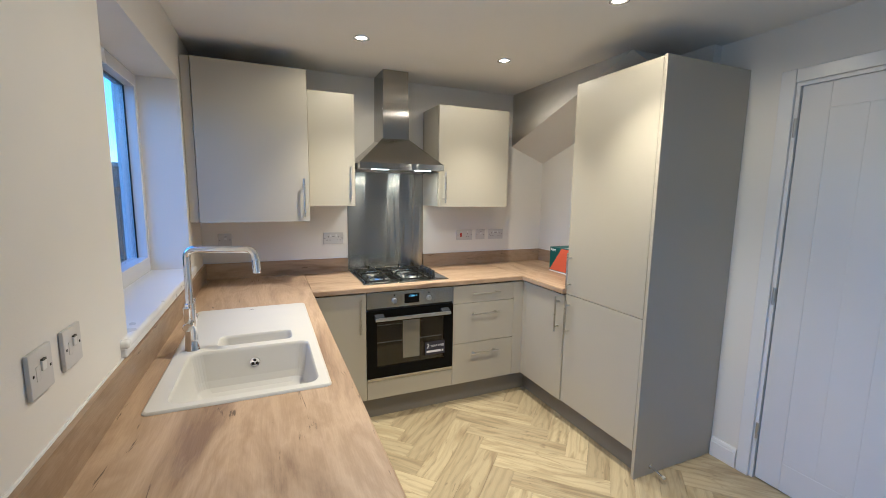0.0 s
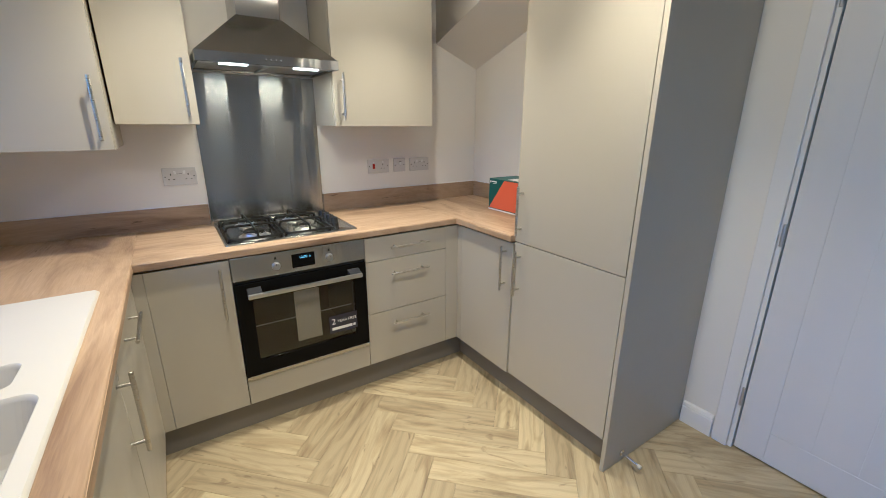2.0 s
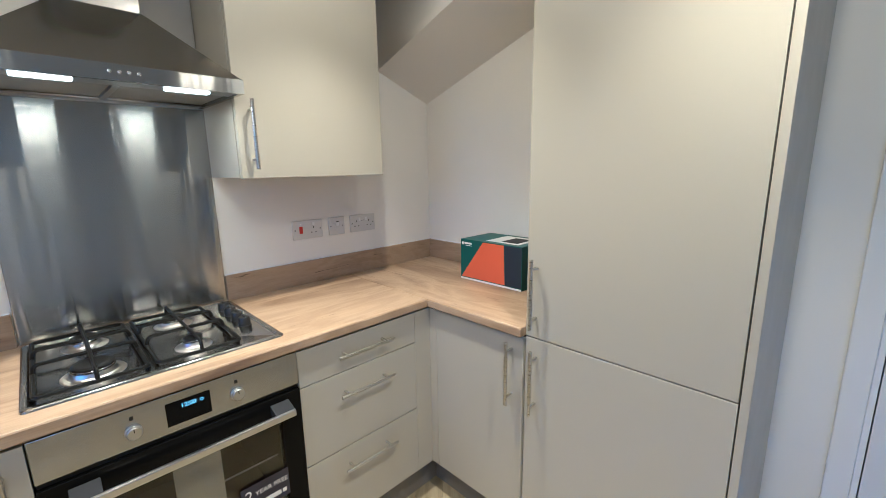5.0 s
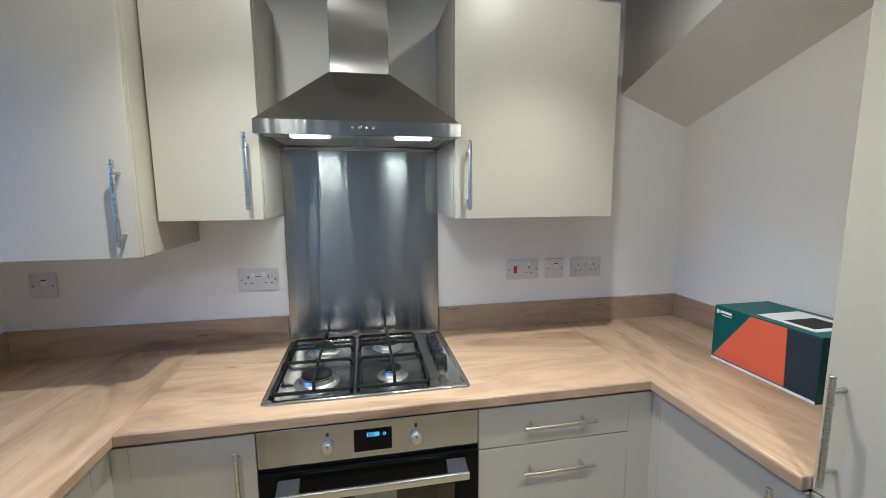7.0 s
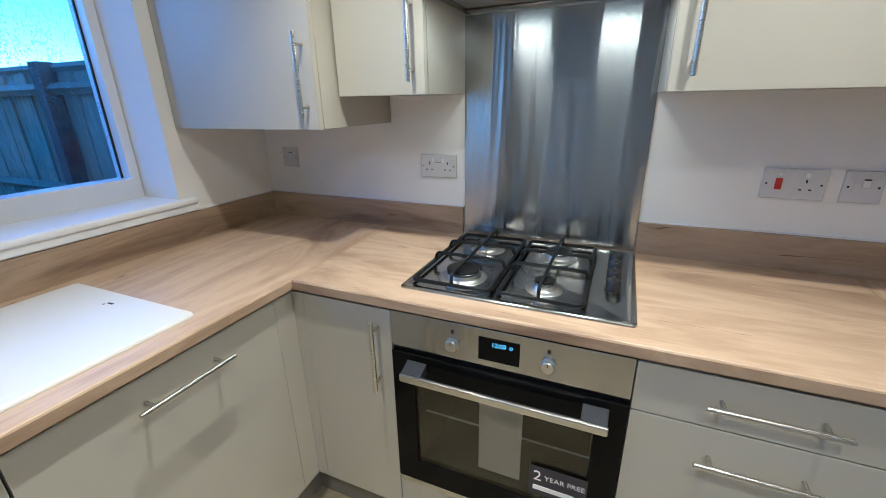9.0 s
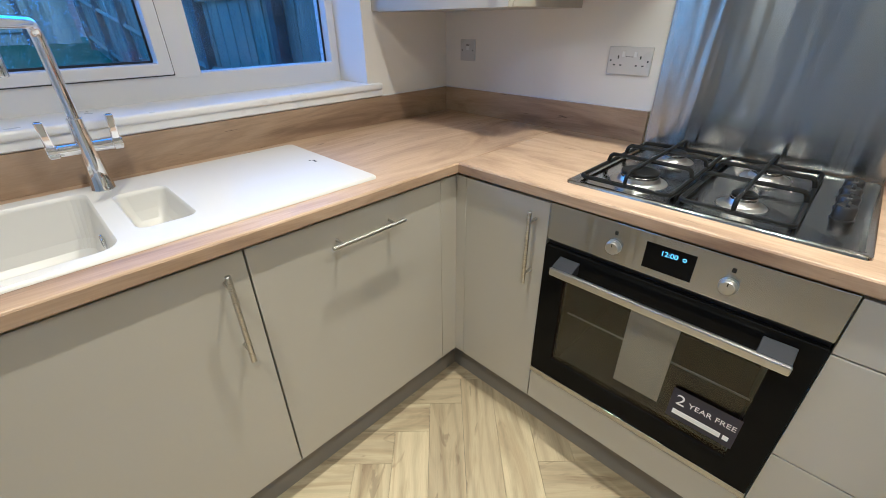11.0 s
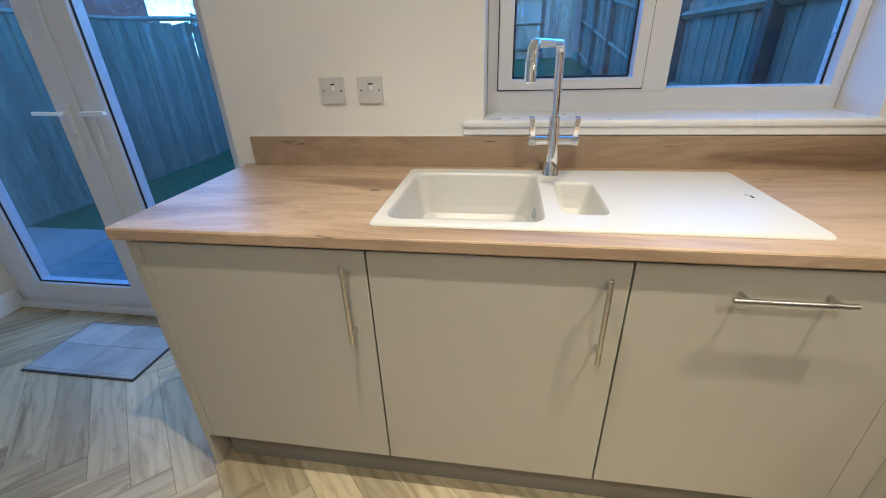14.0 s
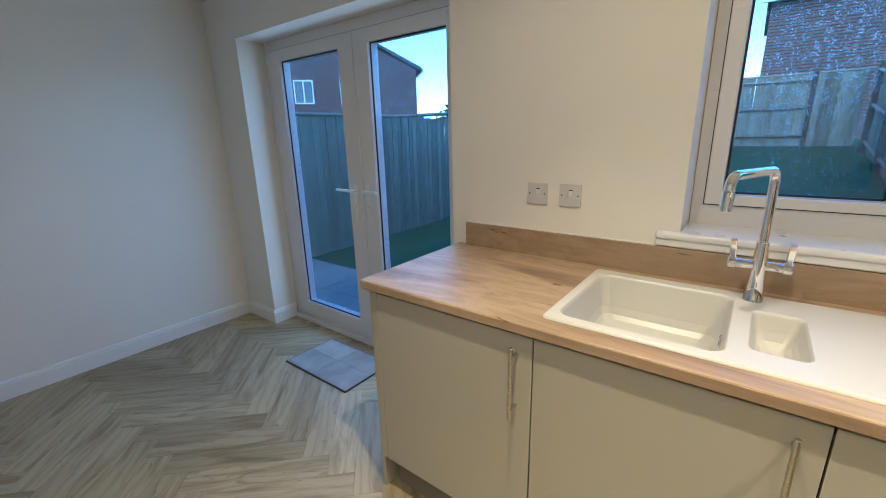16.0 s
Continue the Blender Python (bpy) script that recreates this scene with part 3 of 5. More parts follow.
def pane_glass(name, wet, tint=(1, 1, 1)):
    """Thin clear pane, with rain drops where wet."""
    m = bpy.data.materials.new(name)
    m.use_nodes = True
    N, L = m.node_tree.nodes, m.node_tree.links
    N.remove(N["Principled BSDF"])
    tr, gl, mix = N.new("ShaderNodeBsdfTransparent"), N.new("ShaderNodeBsdfGlossy"), N.new("ShaderNodeMixShader")
    tr.inputs[0].default_value, gl.inputs["Roughness"].default_value = (*tint, 1), 0.03
    lw = N.new("ShaderNodeLayerWeight")
    lw.inputs[0].default_value = 0.5
    L.new(ramp(N, L, lw.outputs["Facing"], [(0.0, 0.035), (0.6, 0.06), (0.9, 0.35), (1.0, 0.9)]), mix.inputs[0])
    last = tr.outputs[0]
    if wet:
        g2 = N.new("ShaderNodeBsdfRefraction")
        g2.inputs["Roughness"].default_value, g2.inputs["IOR"].default_value = 0.12, 1.33
        v = coords(N, L, (1, 1.0, 0.6))
        vo = N.new("ShaderNodeTexVoronoi")
        vo.inputs["Scale"].default_value = 190
        L.new(v, vo.inputs["Vector"])
        size = tex_noise(N, L, v, 60, 2)
        patch = tex_noise(N, L, v, 5.0, 3)
        mask = blend(N, L, 1.0, ramp(N, L, size, [(0.44, 0.0), (0.54, 1.0)]), ramp(N, L, patch, [(0.32, 0.0), (0.48, 1.0)]), 'MULTIPLY')
        mask = blend(N, L, 1.0, mask, ramp(N, L, vo.outputs["Distance"], [(0.22, 0.6), (0.38, 0.0)]), 'MULTIPLY')
        bp = N.new("ShaderNodeBump")
        bp.inputs["Strength"].default_value, bp.inputs["Distance"].default_value = 1.0, 0.006
        L.new(ramp(N, L, vo.outputs["Distance"], [(0.0, 1.0), (0.4, 0.0)]), bp.inputs["Height"])
        L.new(bp.outputs[0], g2.inputs["Normal"])
        m2 = N.new("ShaderNodeMixShader")
        L.new(mask, m2.inputs[0])
        L.new(tr.outputs[0], m2.inputs[1])
        L.new(g2.outputs[0], m2.inputs[2])
        last = m2.outputs[0]
    L.new(last, mix.inputs[1])
    L.new(gl.outputs[0], mix.inputs[2])
    L.new(mix.outputs[0], N["Material Output"].inputs["Surface"])
    return m


WETGLASS = pane_glass("rain_spotted_glass", True)
OVENGLASS = pane_glass("smoked_oven_glass", False, (0.80, 0.79, 0.76))
BLACKGLASS = painted("black_glass", (0.006, 0.006, 0.006), 0.06, 100, 0.0, 0.0)
BLACKGLASS.node_tree.nodes["Principled BSDF"].inputs["Specular IOR Level"].default_value = 0.06
TEAL = painted("teal_card", (0.006, 0.085, 0.085), 0.45, 300, 0.05)
ORANGE = painted("orange_card", (0.62, 0.115, 0.045), 0.45, 300, 0.05)
NAVY = painted("navy_card", (0.012, 0.025, 0.05), 0.45, 300, 0.05)
WHITECARD = painted("white_card", (0.8, 0.8, 0.8), 0.5)
STICKER = painted("navy_sticker", (0.018, 0.018, 0.04), 0.35)
PAPER = painted("pale_paper", (0.62, 0.62, 0.58), 0.7)
CAVITY = painted("grey_enamel_cavity", (0.03, 0.03, 0.026), 0.5, 200, 0.0)


def fabric(name, color):
    m, N, L, b = material(name, 0.95, color=color)
    v = coords(N, L)
    n = tex_noise(N, L, v, 420, 2)
    big = tex_noise(N, L, v, 7, 3)
    col = blend(N, L, 0.5, ramp(N, L, big, [(0.3, tuple(c * .8 for c in color)), (0.7, tuple(c * 1.15 for c in color))]), ramp(N, L, n, [(0.3, 0.6), (0.7, 1.0)]), 'MULTIPLY')
    L.new(col, b.inputs["Base Color"])
    relief(N, L, b, n, 0.6, 0.003)
    return m


MAT = fabric("blue_grey_mat_pile", (0.40, 0.43, 0.47))
MATLIGHT = fabric("pale_mat_pile", (0.50, 0.53, 0.57))
MATEDGE = fabric("dark_mat_edge", (0.05, 0.055, 0.065))


def weathered(name, a, b_, scale, rough=0.85, stretch=(1, 1, 1), bump=0.5, jitter=0.0, rand=None):
    m, N, L, b = material(name, rough)
    v = coords(N, L, stretch, jitter=jitter)
    n = tex_noise(N, L, v, scale, 6, 0.65, 0.4)
    col = ramp(N, L, n, [(0.3, a), (0.7, b_)])
    fine = tex_noise(N, L, v, scale * 9, 3)
    col = blend(N, L, 0.4, col, ramp(N, L, fine, [(0.3, 0.55), (0.7, 1.0)]), 'MULTIPLY')
    if rand:
        oi = N.new("ShaderNodeObjectInfo")
        col = blend(N, L, 1.0, col, ramp(N, L, oi.outputs["Random"], [(0.0, rand[0]), (1.0, rand[1])]), 'MULTIPLY')
    L.new(col, b.inputs["Base Color"])
    relief(N, L, b, fine, bump, 0.01)
    return m


FENCE = weathered("weathered_fence_board", (0.10, 0.105, 0.075), (0.26, 0.265, 0.19), 6, stretch=(6, 6, 0.8), jitter=20, rand=(0.6, 1.15))
FENCEDARK = weathered("damp_fence_post", (0.03, 0.03, 0.025), (0.07, 0.067, 0.055), 8)
GRASS = weathered("wet_lawn", (0.008, 0.045, 0.011), (0.02, 0.085, 0.022), 9, 0.8, bump=1.0)
PATIO = weathered("grey_concrete_slab", (0.19, 0.185, 0.175), (0.27, 0.26, 0.245), 7, 0.6, jitter=9, rand=(0.85, 1.05))
EARTH = weathered("dark_earth", (0.03, 0.04, 0.02), (0.06, 0.07, 0.035), 2)
ROOF = weathered("slate_roof", (0.05, 0.05, 0.055), (0.09, 0.09, 0.095), 6)
DARKPANE = painted("far_dark_window", (0.05, 0.06, 0.08), 0.1, 10, 0.0, 0.0)


def brickwork(name):
    m, N, L, b = material(name, 0.85)
    v = coords(N, L, (1, 1, 1), (90, 0, 0))
    br = N.new("ShaderNodeTexBrick")
    br.inputs["Color1"].default_value, br.inputs["Color2"].default_value = (0.10, 0.04, 0.03, 1), (0.07, 0.03, 0.024, 1)
    br.inputs["Mortar"].default_value = (0.11, 0.10, 0.088, 1)
    br.inputs["Scale"].default_value, br.inputs["Mortar Size"].default_value = 4.4, 0.02
    L.new(v, br.inputs["Vector"])
    col = blend(N, L, 0.4, br.outputs["Color"], ramp(N, L, tex_noise(N, L, v, 2.2, 4), [(0.3, 0.6), (0.7, 1.0)]), 'MULTIPLY')
    L.new(col, b.inputs["Base Color"])
    return m


BRICK = brickwork("red_brick_wall")


def lettering(name, body, size, mat, parent, m, align='CENTER'):
    cu = bpy.data.curves.new(name, 'FONT')
    cu.body, cu.size, cu.align_x, cu.align_y, cu.extrude = body, size, align, 'CENTER', 0.0002
    tmp = bpy.data.objects.new(name, cu)
    scene.collection.objects.link(tmp)
    dg = bpy.context.evaluated_depsgraph_get()
    me = bpy.data.meshes.new_from_object(tmp.evaluated_get(dg))
    me.transform(m)
    me.materials.clear()
    me.materials.append(mat)
    bpy.data.objects.remove(tmp)
    bpy.data.curves.remove(cu)
    ob = new(name, me)
    ob.parent = parent
    if parent.parent is None and parent.type == 'EMPTY':
        ob.matrix_parent_inverse = parent.matrix_basis.inverted()
    return ob


def hollow(axis, outer, inner, d0, d1, bevel=0.0):
    """A rectangular frame in one piece: outer and inner rectangle, from depth d0 to d1 along the axis."""
    bm, sets = bmesh.new(), []
    for d in (d0, d1):
        for a, b, c, e in (outer, inner):
            sets.append([bm.verts.new((d, u, v) if axis == 'x' else (u, d, v)) for u, v in ((a, b), (c, b), (c, e), (a, e))])
    of, nf, ob_, nb = sets
    for p, q in ((of, nf), (ob_, nb), (of, ob_), (nf, nb)):
        bridge(bm, p, q)
    bmesh.ops.recalc_face_normals(bm, faces=bm.faces)
    if bevel:
        sharp = [e for e in bm.edges if len(e.link_faces) == 2 and e.calc_face_angle() > 0.5]
        bmesh.ops.bevel(bm, geom=sharp, offset=bevel, segments=2, profile=0.5, affect='EDGES')
    return bm


def ring_loop(bm, x0, y0, x1, y1, r, z, n=6):
    """Vertices of a rounded rectangle, anticlockwise."""
    out = []
    for cx, cy, a0 in ((x1 - r, y1 - r, 0), (x0 + r, y1 - r, 90), (x0 + r, y0 + r, 180), (x1 - r, y0 + r, 270)):
        for i in range(n + 1):
            a = radians(a0 + 90 * i / n)
            out.append(bm.verts.new((cx + r * math.cos(a), cy + r * math.sin(a), z)))
    return out


def bridge(bm, a, b):
    n = len(a)
    for i in range(n):
        bm.faces.new((a[i], a[(i + 1) % n], b[(i + 1) % n], b[i]))


def loop_edges(bm, loop):
    return [bm.edges.get((loop[i], loop[(i + 1) % len(loop)])) or bm.edges.new((loop[i], loop[(i + 1) % len(loop)])) for i in range(len(loop))]


def lathe(profile, cx, cy, seg=32):
    """A surface turned about an upright axis: pairs of radius and height."""
    bm, rings = bmesh.new(), []
    for rr, z in profile:
        rings.append([bm.verts.new((cx + max(rr, 1e-5) * math.cos(k * math.tau / seg), cy + max(rr, 1e-5) * math.sin(k * math.tau / seg), z)) for k in range(seg)])
    for a, b in zip(rings, rings[1:]):
        bridge(bm, a, b)
    bmesh.ops.recalc_face_normals(bm, faces=bm.faces)
    return bm


def disc(c, r, axis, depth, seg=28, chamfer=0.0):
    c = Vector(c)
    d = {'x': Vector((1, 0, 0)), 'y': Vector((0, 1, 0)), 'z': Vector((0, 0, 1))}[axis] * depth
    return rod(c, c + d, r, seg, chamfer)


# ---- sink and tap ----
def build_sink():
    x0, y0, x1, y1 = SINK
    s = thing("kitchen_sink", ((x0 + x1) / 2, (y0 + y1) / 2, TOP), "white composite one-and-a-half bowl sink with drainer, set in the worktop", "sink")
    bm = bmesh.new()
    z = TOP + 0.008
    outer = ring_loop(bm, x0 + .006, y0 + .006, x1 - .006, y1 - .006, 0.016, z)
    lip = ring_loop(bm, x0 + .001, y0 + .001, x1 - .001, y1 - .001, 0.020, z - .004)
    foot = ring_loop(bm, x0, y0, x1, y1, 0.021, TOP + .0005)
    under = ring_loop(bm, x0 + .022, y0 + .022, x1 - .022, y1 - .022, 0.012, TOP + .0005)
    bridge(bm, outer, lip)
    bridge(bm, lip, foot)
    bridge(bm, foot, under)
    holes = []
    for (a, b, c, d), r, deep, taper in (((0.100, -1.846, 0.512, -1.450), 0.040, 0.152, 0.020), ((0.184, -1.410, 0.455, -1.292), 0.025, 0.095, 0.012)):
        rings = [ring_loop(bm, a, b, c, d, r, z)]
        for off, dz in ((0.003, -.003), (0.005, -.010), (taper, -deep + .045), (taper + .008, -deep + .02), (taper + .022, -deep + .006), (taper + .042, -deep)):
            rings.append(ring_loop(bm, a + off, b + off, c - off, d - off, max(r - off * .3, .012), z + dz))
        for p, q in zip(rings, rings[1:]):
            bridge(bm, p, q)
        bm.faces.new(rings[-1])
        holes.append(rings[0])
    edges = loop_edges(bm, outer)
    for h in holes:
        edges += loop_edges(bm, h)
    bmesh.ops.triangle_fill(bm, use_beauty=True, use_dissolve=False, edges=edges)
    bmesh.ops.recalc_face_normals(bm, faces=bm.faces)
    part("basin", bm, SINKW, s)
    # overflow on the bowl's far wall and strainer in its floor
    o = part("overflow_ring", disc((0.315, -1.4625, 0.862), 0.019, 'y', -0.006, 28, 0.002), CHROME, s, "round chrome overflow grille")
    for a in (90, 210, 330):
        ca, sa = math.cos(radians(a)), math.sin(radians(a))
        part("grille_hole", disc((0.315 + .009 * ca, -1.4684, 0.862 + .009 * sa), 0.0055, 'y', -0.0006, 14), BLACK, o)
    w = part("waste_strainer", lathe([(0.057, 0.7675), (0.057, 0.771), (0.050, 0.7725), (0.036, 0.7715), (0.0, 0.7712)], 0.305, -1.65, 36), CHROME, s, "round chrome waste strainer")
    part("strainer_cup", disc((0.305, -1.65, 0.7716), 0.034, 'z', 0.0012, 28), STEELF, w)
    for i in range(8):
        a = i * math.tau / 8
        part("strainer_hole", disc((0.305 + .021 * math.cos(a), -1.65 + .021 * math.sin(a), 0.7729), 0.005, 'z', 0.0005, 12), BLACK, w)
    part("maker_mark", boxes((0.283, -0.912, z - .0005, 0.303, -0.906, z + .0004), (0.277, -0.920, z - .0005, 0.283, -0.915, z + .0004)), SLATE, s, "small grey mark on the drainer")
    return s


build_sink()


def build_tap():
    bx, by, z0 = 0.106, -1.409, TOP + 0.008
    t = thing("kitchen_tap", (bx, by, z0), "chrome swan-neck mixer tap with two upright levers", "tap")
    part("base", sweep([(bx, by, z0), (bx, by, z0 + .004), (bx, by, z0 + .008), (bx, by, z0 + .05), (bx, by, z0 + .115), (bx, by, z0 + .155)], [0.027, 0.027, 0.0245, 0.0215, 0.0185, 0.0175], 28), CHROME, t)
    part("cross_body", rod((bx, by - .066, 1.027), (bx, by + .066, 1.027), 0.0135, 20, .002), CHROME, t)
    part("collar", rod((bx, by, z0 + .150), (bx, by, z0 + .178), 0.0165, 24, .002), CHROME, t)
    for sgn in (-1, 1):
        y = by + sgn * .064
        part("end_cap", rod((bx, y - .011, 1.027), (bx, y + .011, 1.027), 0.0158, 20, .002), CHROME, t)
        bm = box(bx - .0095, y - .0085, 1.034, bx + .0095, y + .0085, 1.098, .003)
        for v in bm.verts:
            k = (v.co.z - 1.034) / .062
            v.co.x = bx + (v.co.x - bx) * (0.75 + .45 * k)
            v.co.y += sgn * .003 * k
        part("lever", bm, CHROME, t, smooth=False)
    ex, ey = 0.332, -1.497
    pts = bend([(bx, by, z0 + .17), (bx, by, 1.298), (ex, ey, 1.298), (ex + .004, ey - .002, 1.238)], 0.036, 10)
    part("spout", sweep(pts, 0.0125, 20), CHROME, t)
    part("aerator", sweep([(ex + .003, ey - .0015, 1.262), (ex + .0035, ey - .0017, 1.258), (ex + .006, ey - .003, 1.214), (ex + .006, ey - .003, 1.212)], [0.0125, 0.0142, 0.0142, 0.012], 20), CHROME, t)


build_tap()


# ---- oven ----
def build_oven():
    x0, x1, y = 0.9385, 1.5445, -0.601
    o = thing("built_in_oven", (1.2415, -0.3, 0.27), "stainless and black glass built-in oven with clock at 12:00", "oven")
    part("control_panel", box(x0, y, 0.768, x1, y + .024, 0.874, .002), STEEL, o, "brushed stainless control panel")
    part("door_gap", box(x0 + .002, y + .012, 0.752, x1 - .002, y + .02, 0.767), BLACK, o)
    wx0, wx1, wz0, wz1 = 1.005, 1.478, 0.37, 0.672
    door = part("oven_door", hollow('y', (x0, 0.300, x1, 0.751), (wx0, wz0, wx1, wz1), y - .002, y + .022, .0015), BLACKGLASS, o, "black glass oven door")
    part("door_window", box(wx0, y + .004, wz0, wx1, y + .008, wz1), OVENGLASS, door)
    part("bottom_trim", box(x0, y - .003, 0.279, x1, y + .022, 0.2985, .0015), HOBSTEEL, o)
    part("cavity", boxes((wx0 - .02, y + .03, wz0 - .03, wx0, -0.15, wz1 + .03), (wx1, y + .03, wz0 - .03, wx1 + .02, -0.15, wz1 + .03), (wx0, -0.16, wz0 - .03, wx1, -0.15, wz1 + .03),
                         (wx0, y + .03, wz0 - .04, wx1, -0.15, wz0 - .03), (wx0, y + .03, wz1 + .03, wx1, -0.15, wz1 + .04)), CAVITY, o)
    part("paper_sheet", box(1.187, y + .0245, 0.40, 1.306, y + .0265, 0.70), PAPER, o, "pale paper sheet behind the glass")
    rack = part("oven_rack", rod((wx0 + .002, y + .06, 0.515), (wx1 - .002, y + .06, 0.515), 0.0028, 8), STEELF, o, "wire oven shelf")
    part("rack_rail", rod((wx0 + .002, -0.19, 0.515), (wx1 - .002, -0.19, 0.515), 0.002, 8), STEELF, rack)
    # bar handle on two dark wedges
    bar = part("door_handle", box(0.985, y - .052, 0.694, 1.507, y - .038, 0.716, .004), STEELF, door, "flat stainless handle bar")
    for a, b in ((0.987, 1.045), (1.447, 1.505)):
        bm = box(a, y - .045, 0.698, b, y - .002, 0.732, .002)
        for v in bm.verts:
            k = (y - .002 - v.co.y) / .043
            v.co.z -= .016 * k * (v.co.z - .698) / .034
        part("handle_bracket", bm, SLATE, bar)
    for kx in (1.120, 1.362):
        k = part("knob", sweep([(kx, y, 0.811), (kx, y - .004, 0.811), (kx, y - .005, 0.811), (kx, y - .014, 0.811), (kx, y - .016, 0.811)], [0.0185, 0.0185, 0.0165, 0.0160, 0.014], 28), STEELF, o, "round satin knob")
        part("knob_mark", box(kx - .001, y - .0168, 0.815, kx + .001, y - .0155, 0.824), SLATE, k)
        part("symbol", box(kx - .004, y - .0006, 0.842, kx + .004, y + .001, 0.852), BLACK, o)
    disp = part("display", box(1.190, y - .0012, 0.787, 1.294, y + .002, 0.851), BLACKGLASS, o, "black clock display")
    m = Matrix.Translation((1.2415, y - .0016, 0.834)) @ Matrix.Rotation(radians(90), 4, 'X')
    lettering("clock_digits", "12:00", 0.0165, DIGIT, disp, m)
    bm = bmesh.new()
    for i in range(12):
        a, b = i * math.tau / 12, (i + 1) * math.tau / 12
        merge(bm, rod((1.273 + .0035 * math.cos(a), y - .0016, .834 + .0035 * math.sin(a)), (1.273 + .0035 * math.cos(b), y - .0016, .834 + .0035 * math.sin(b)), .0006, 5))
    part("clock_symbol", bm, DIGIT, disp)
    st = part("sticker", box(1.336, y - .003, 0.406, 1.482, y - .0022, 0.501), STICKER, door, "navy sticker with white words")
    rot = Matrix.Rotation(radians(90), 4, 'X')
    lettering("sticker_number", "2", 0.046, WHITECARD, st, Matrix.Translation((1.358, y - .0032, 0.468)) @ rot)
    lettering("sticker_words", "YEAR FREE", 0.0215, WHITECARD, st, Matrix.Translation((1.427, y - .0032, 0.467)) @ rot)
    part("sticker_bar", boxes((1.348, y - .0036, 0.422, 1.454, y - .0028, 0.437), (1.459, y - .0036, 0.423, 1.471, y - .0028, 0.436)), WHITECARD, st)
    part("infill_panel", box(x0, FY, BZ0, x1, FY + FT, 0.276, .0018), CAB, o, "greige panel below the oven")


build_oven()


# ---- hob ----
def build_hob():
    x0, y0, x1, y1 = HOB
    h = thing("gas_hob", ((x0 + x1) / 2, (y0 + y1) / 2, TOP), "stainless four-burner gas hob with black pan supports", "hob")
    bm = bmesh.new()
    loops = [ring_loop(bm, x0 + o, y0 + o, x1 - o, y1 - o, max(.012 - o * .2, .004), z) for o, z in ((0.0, TOP + .0005), (0.001, TOP + .005), (0.005, TOP + .0075), (0.014, TOP + .007), (0.022, TOP + .004))]
    for a, b in zip(loops, loops[1:]):
        bridge(bm, a, b)
    bm.faces.new(loops[-1])
    bmesh.ops.recalc_face_normals(bm, faces=bm.faces)
    part("top_plate", bm, HOBSTEEL, h, "brushed stainless hob plate")
    z = TOP + .004
    for bx, by, r in ((1.078, -0.412, 0.046), (1.078, -0.165, 0.034), (1.312, -0.165, 0.034), (1.312, -0.412, 0.026)):
        b = part("burner", sweep([(bx, by, z + .0003), (bx, by, z + .002), (bx, by, z + .003), (bx, by, z + .006), (bx, by, z + .016)], [r + .024, r + .022, r + .010, r + .006, r + .002], 36), STEELF, h, "burner with bright ring")
        part("burner_ring", rod((bx, by, z + .0155), (bx, by, z + .022), r + .001, 32, .001), HOBSTEEL, b)
        part("burner_cap", sweep([(bx, by, z + .0215), (bx, by, z + .0216), (bx, by, z + .028), (bx, by, z + .030), (bx, by, z + .0305)], [r - .002, r, r, r - .004, r - .012], 32), IRON, b, "black enamel burner cap")
    for gx0, gx1 in ((0.962, 1.184), (1.206, 1.418)):
        g = part("pan_support", sweep([*bend([(gx0 + .1, -0.505, z + .012), (gx0, -0.505, z + .012), (gx0, -0.062, z + .012), (gx1, -0.062, z + .012), (gx1, -0.505, z + .012), (gx0 + .099, -0.505, z + .012)], .018, 5)], 0.0060, 8), IRON, h, "black wire pan support")
        for yy in (-0.345, -0.225):
            part("cross_wire", sweep(bend([(gx0, yy, z + .012), (gx0 + .006, yy, z + .038), (gx1 - .006, yy, z + .038), (gx1, yy, z + .012)], .012, 4), 0.0058, 8), IRON, g)
        cx = 1.078 if gx0 < 1 else 1.312
        part("cross_wire", sweep(bend([(cx, -0.505, z + .012), (cx, -0.500, z + .042), (cx, -0.067, z + .042), (cx, -0.062, z + .012)], .012, 4), 0.0050, 8), IRON, g)
        for fx, fy in ((gx0, -0.47), (gx0, -0.10), (gx1, -0.47), (gx1, -0.10)):
            part("foot", rod((fx, fy, z), (fx, fy, z + .012), .005, 8), IRON, g)
    for i, yy in enumerate((-0.355, -0.285, -0.215, -0.145)):
        k = part("knob", sweep([(1.482, yy, z), (1.482, yy, z + .003), (1.482, yy, z + .0032), (1.482, yy, z + .028), (1.482, yy, z + .031)], [0.022, 0.0215, 0.0195, 0.0185, 0.016], 24), BLACK, h, "black control knob")
        part("knob_ring", sweep([(1.482, yy, z + .0005), (1.482, yy, z + .0025), (1.482, yy, z + .0034)], [0.0215, 0.0205, 0.017], 24), CHROME, k)
        part("knob_grip", box(1.4785, yy - .015, z + .024, 1.4855, yy + .015, z + .036, .0015), BLACK, k)


build_hob()

# ---- splashback and hood ----
solid("splashback", box(0.934, -0.0075, TOP + .001, 1.5365, -0.0015, 1.66, .001), STEEL, "tall brushed stainless splashback behind the hob", "splashback")


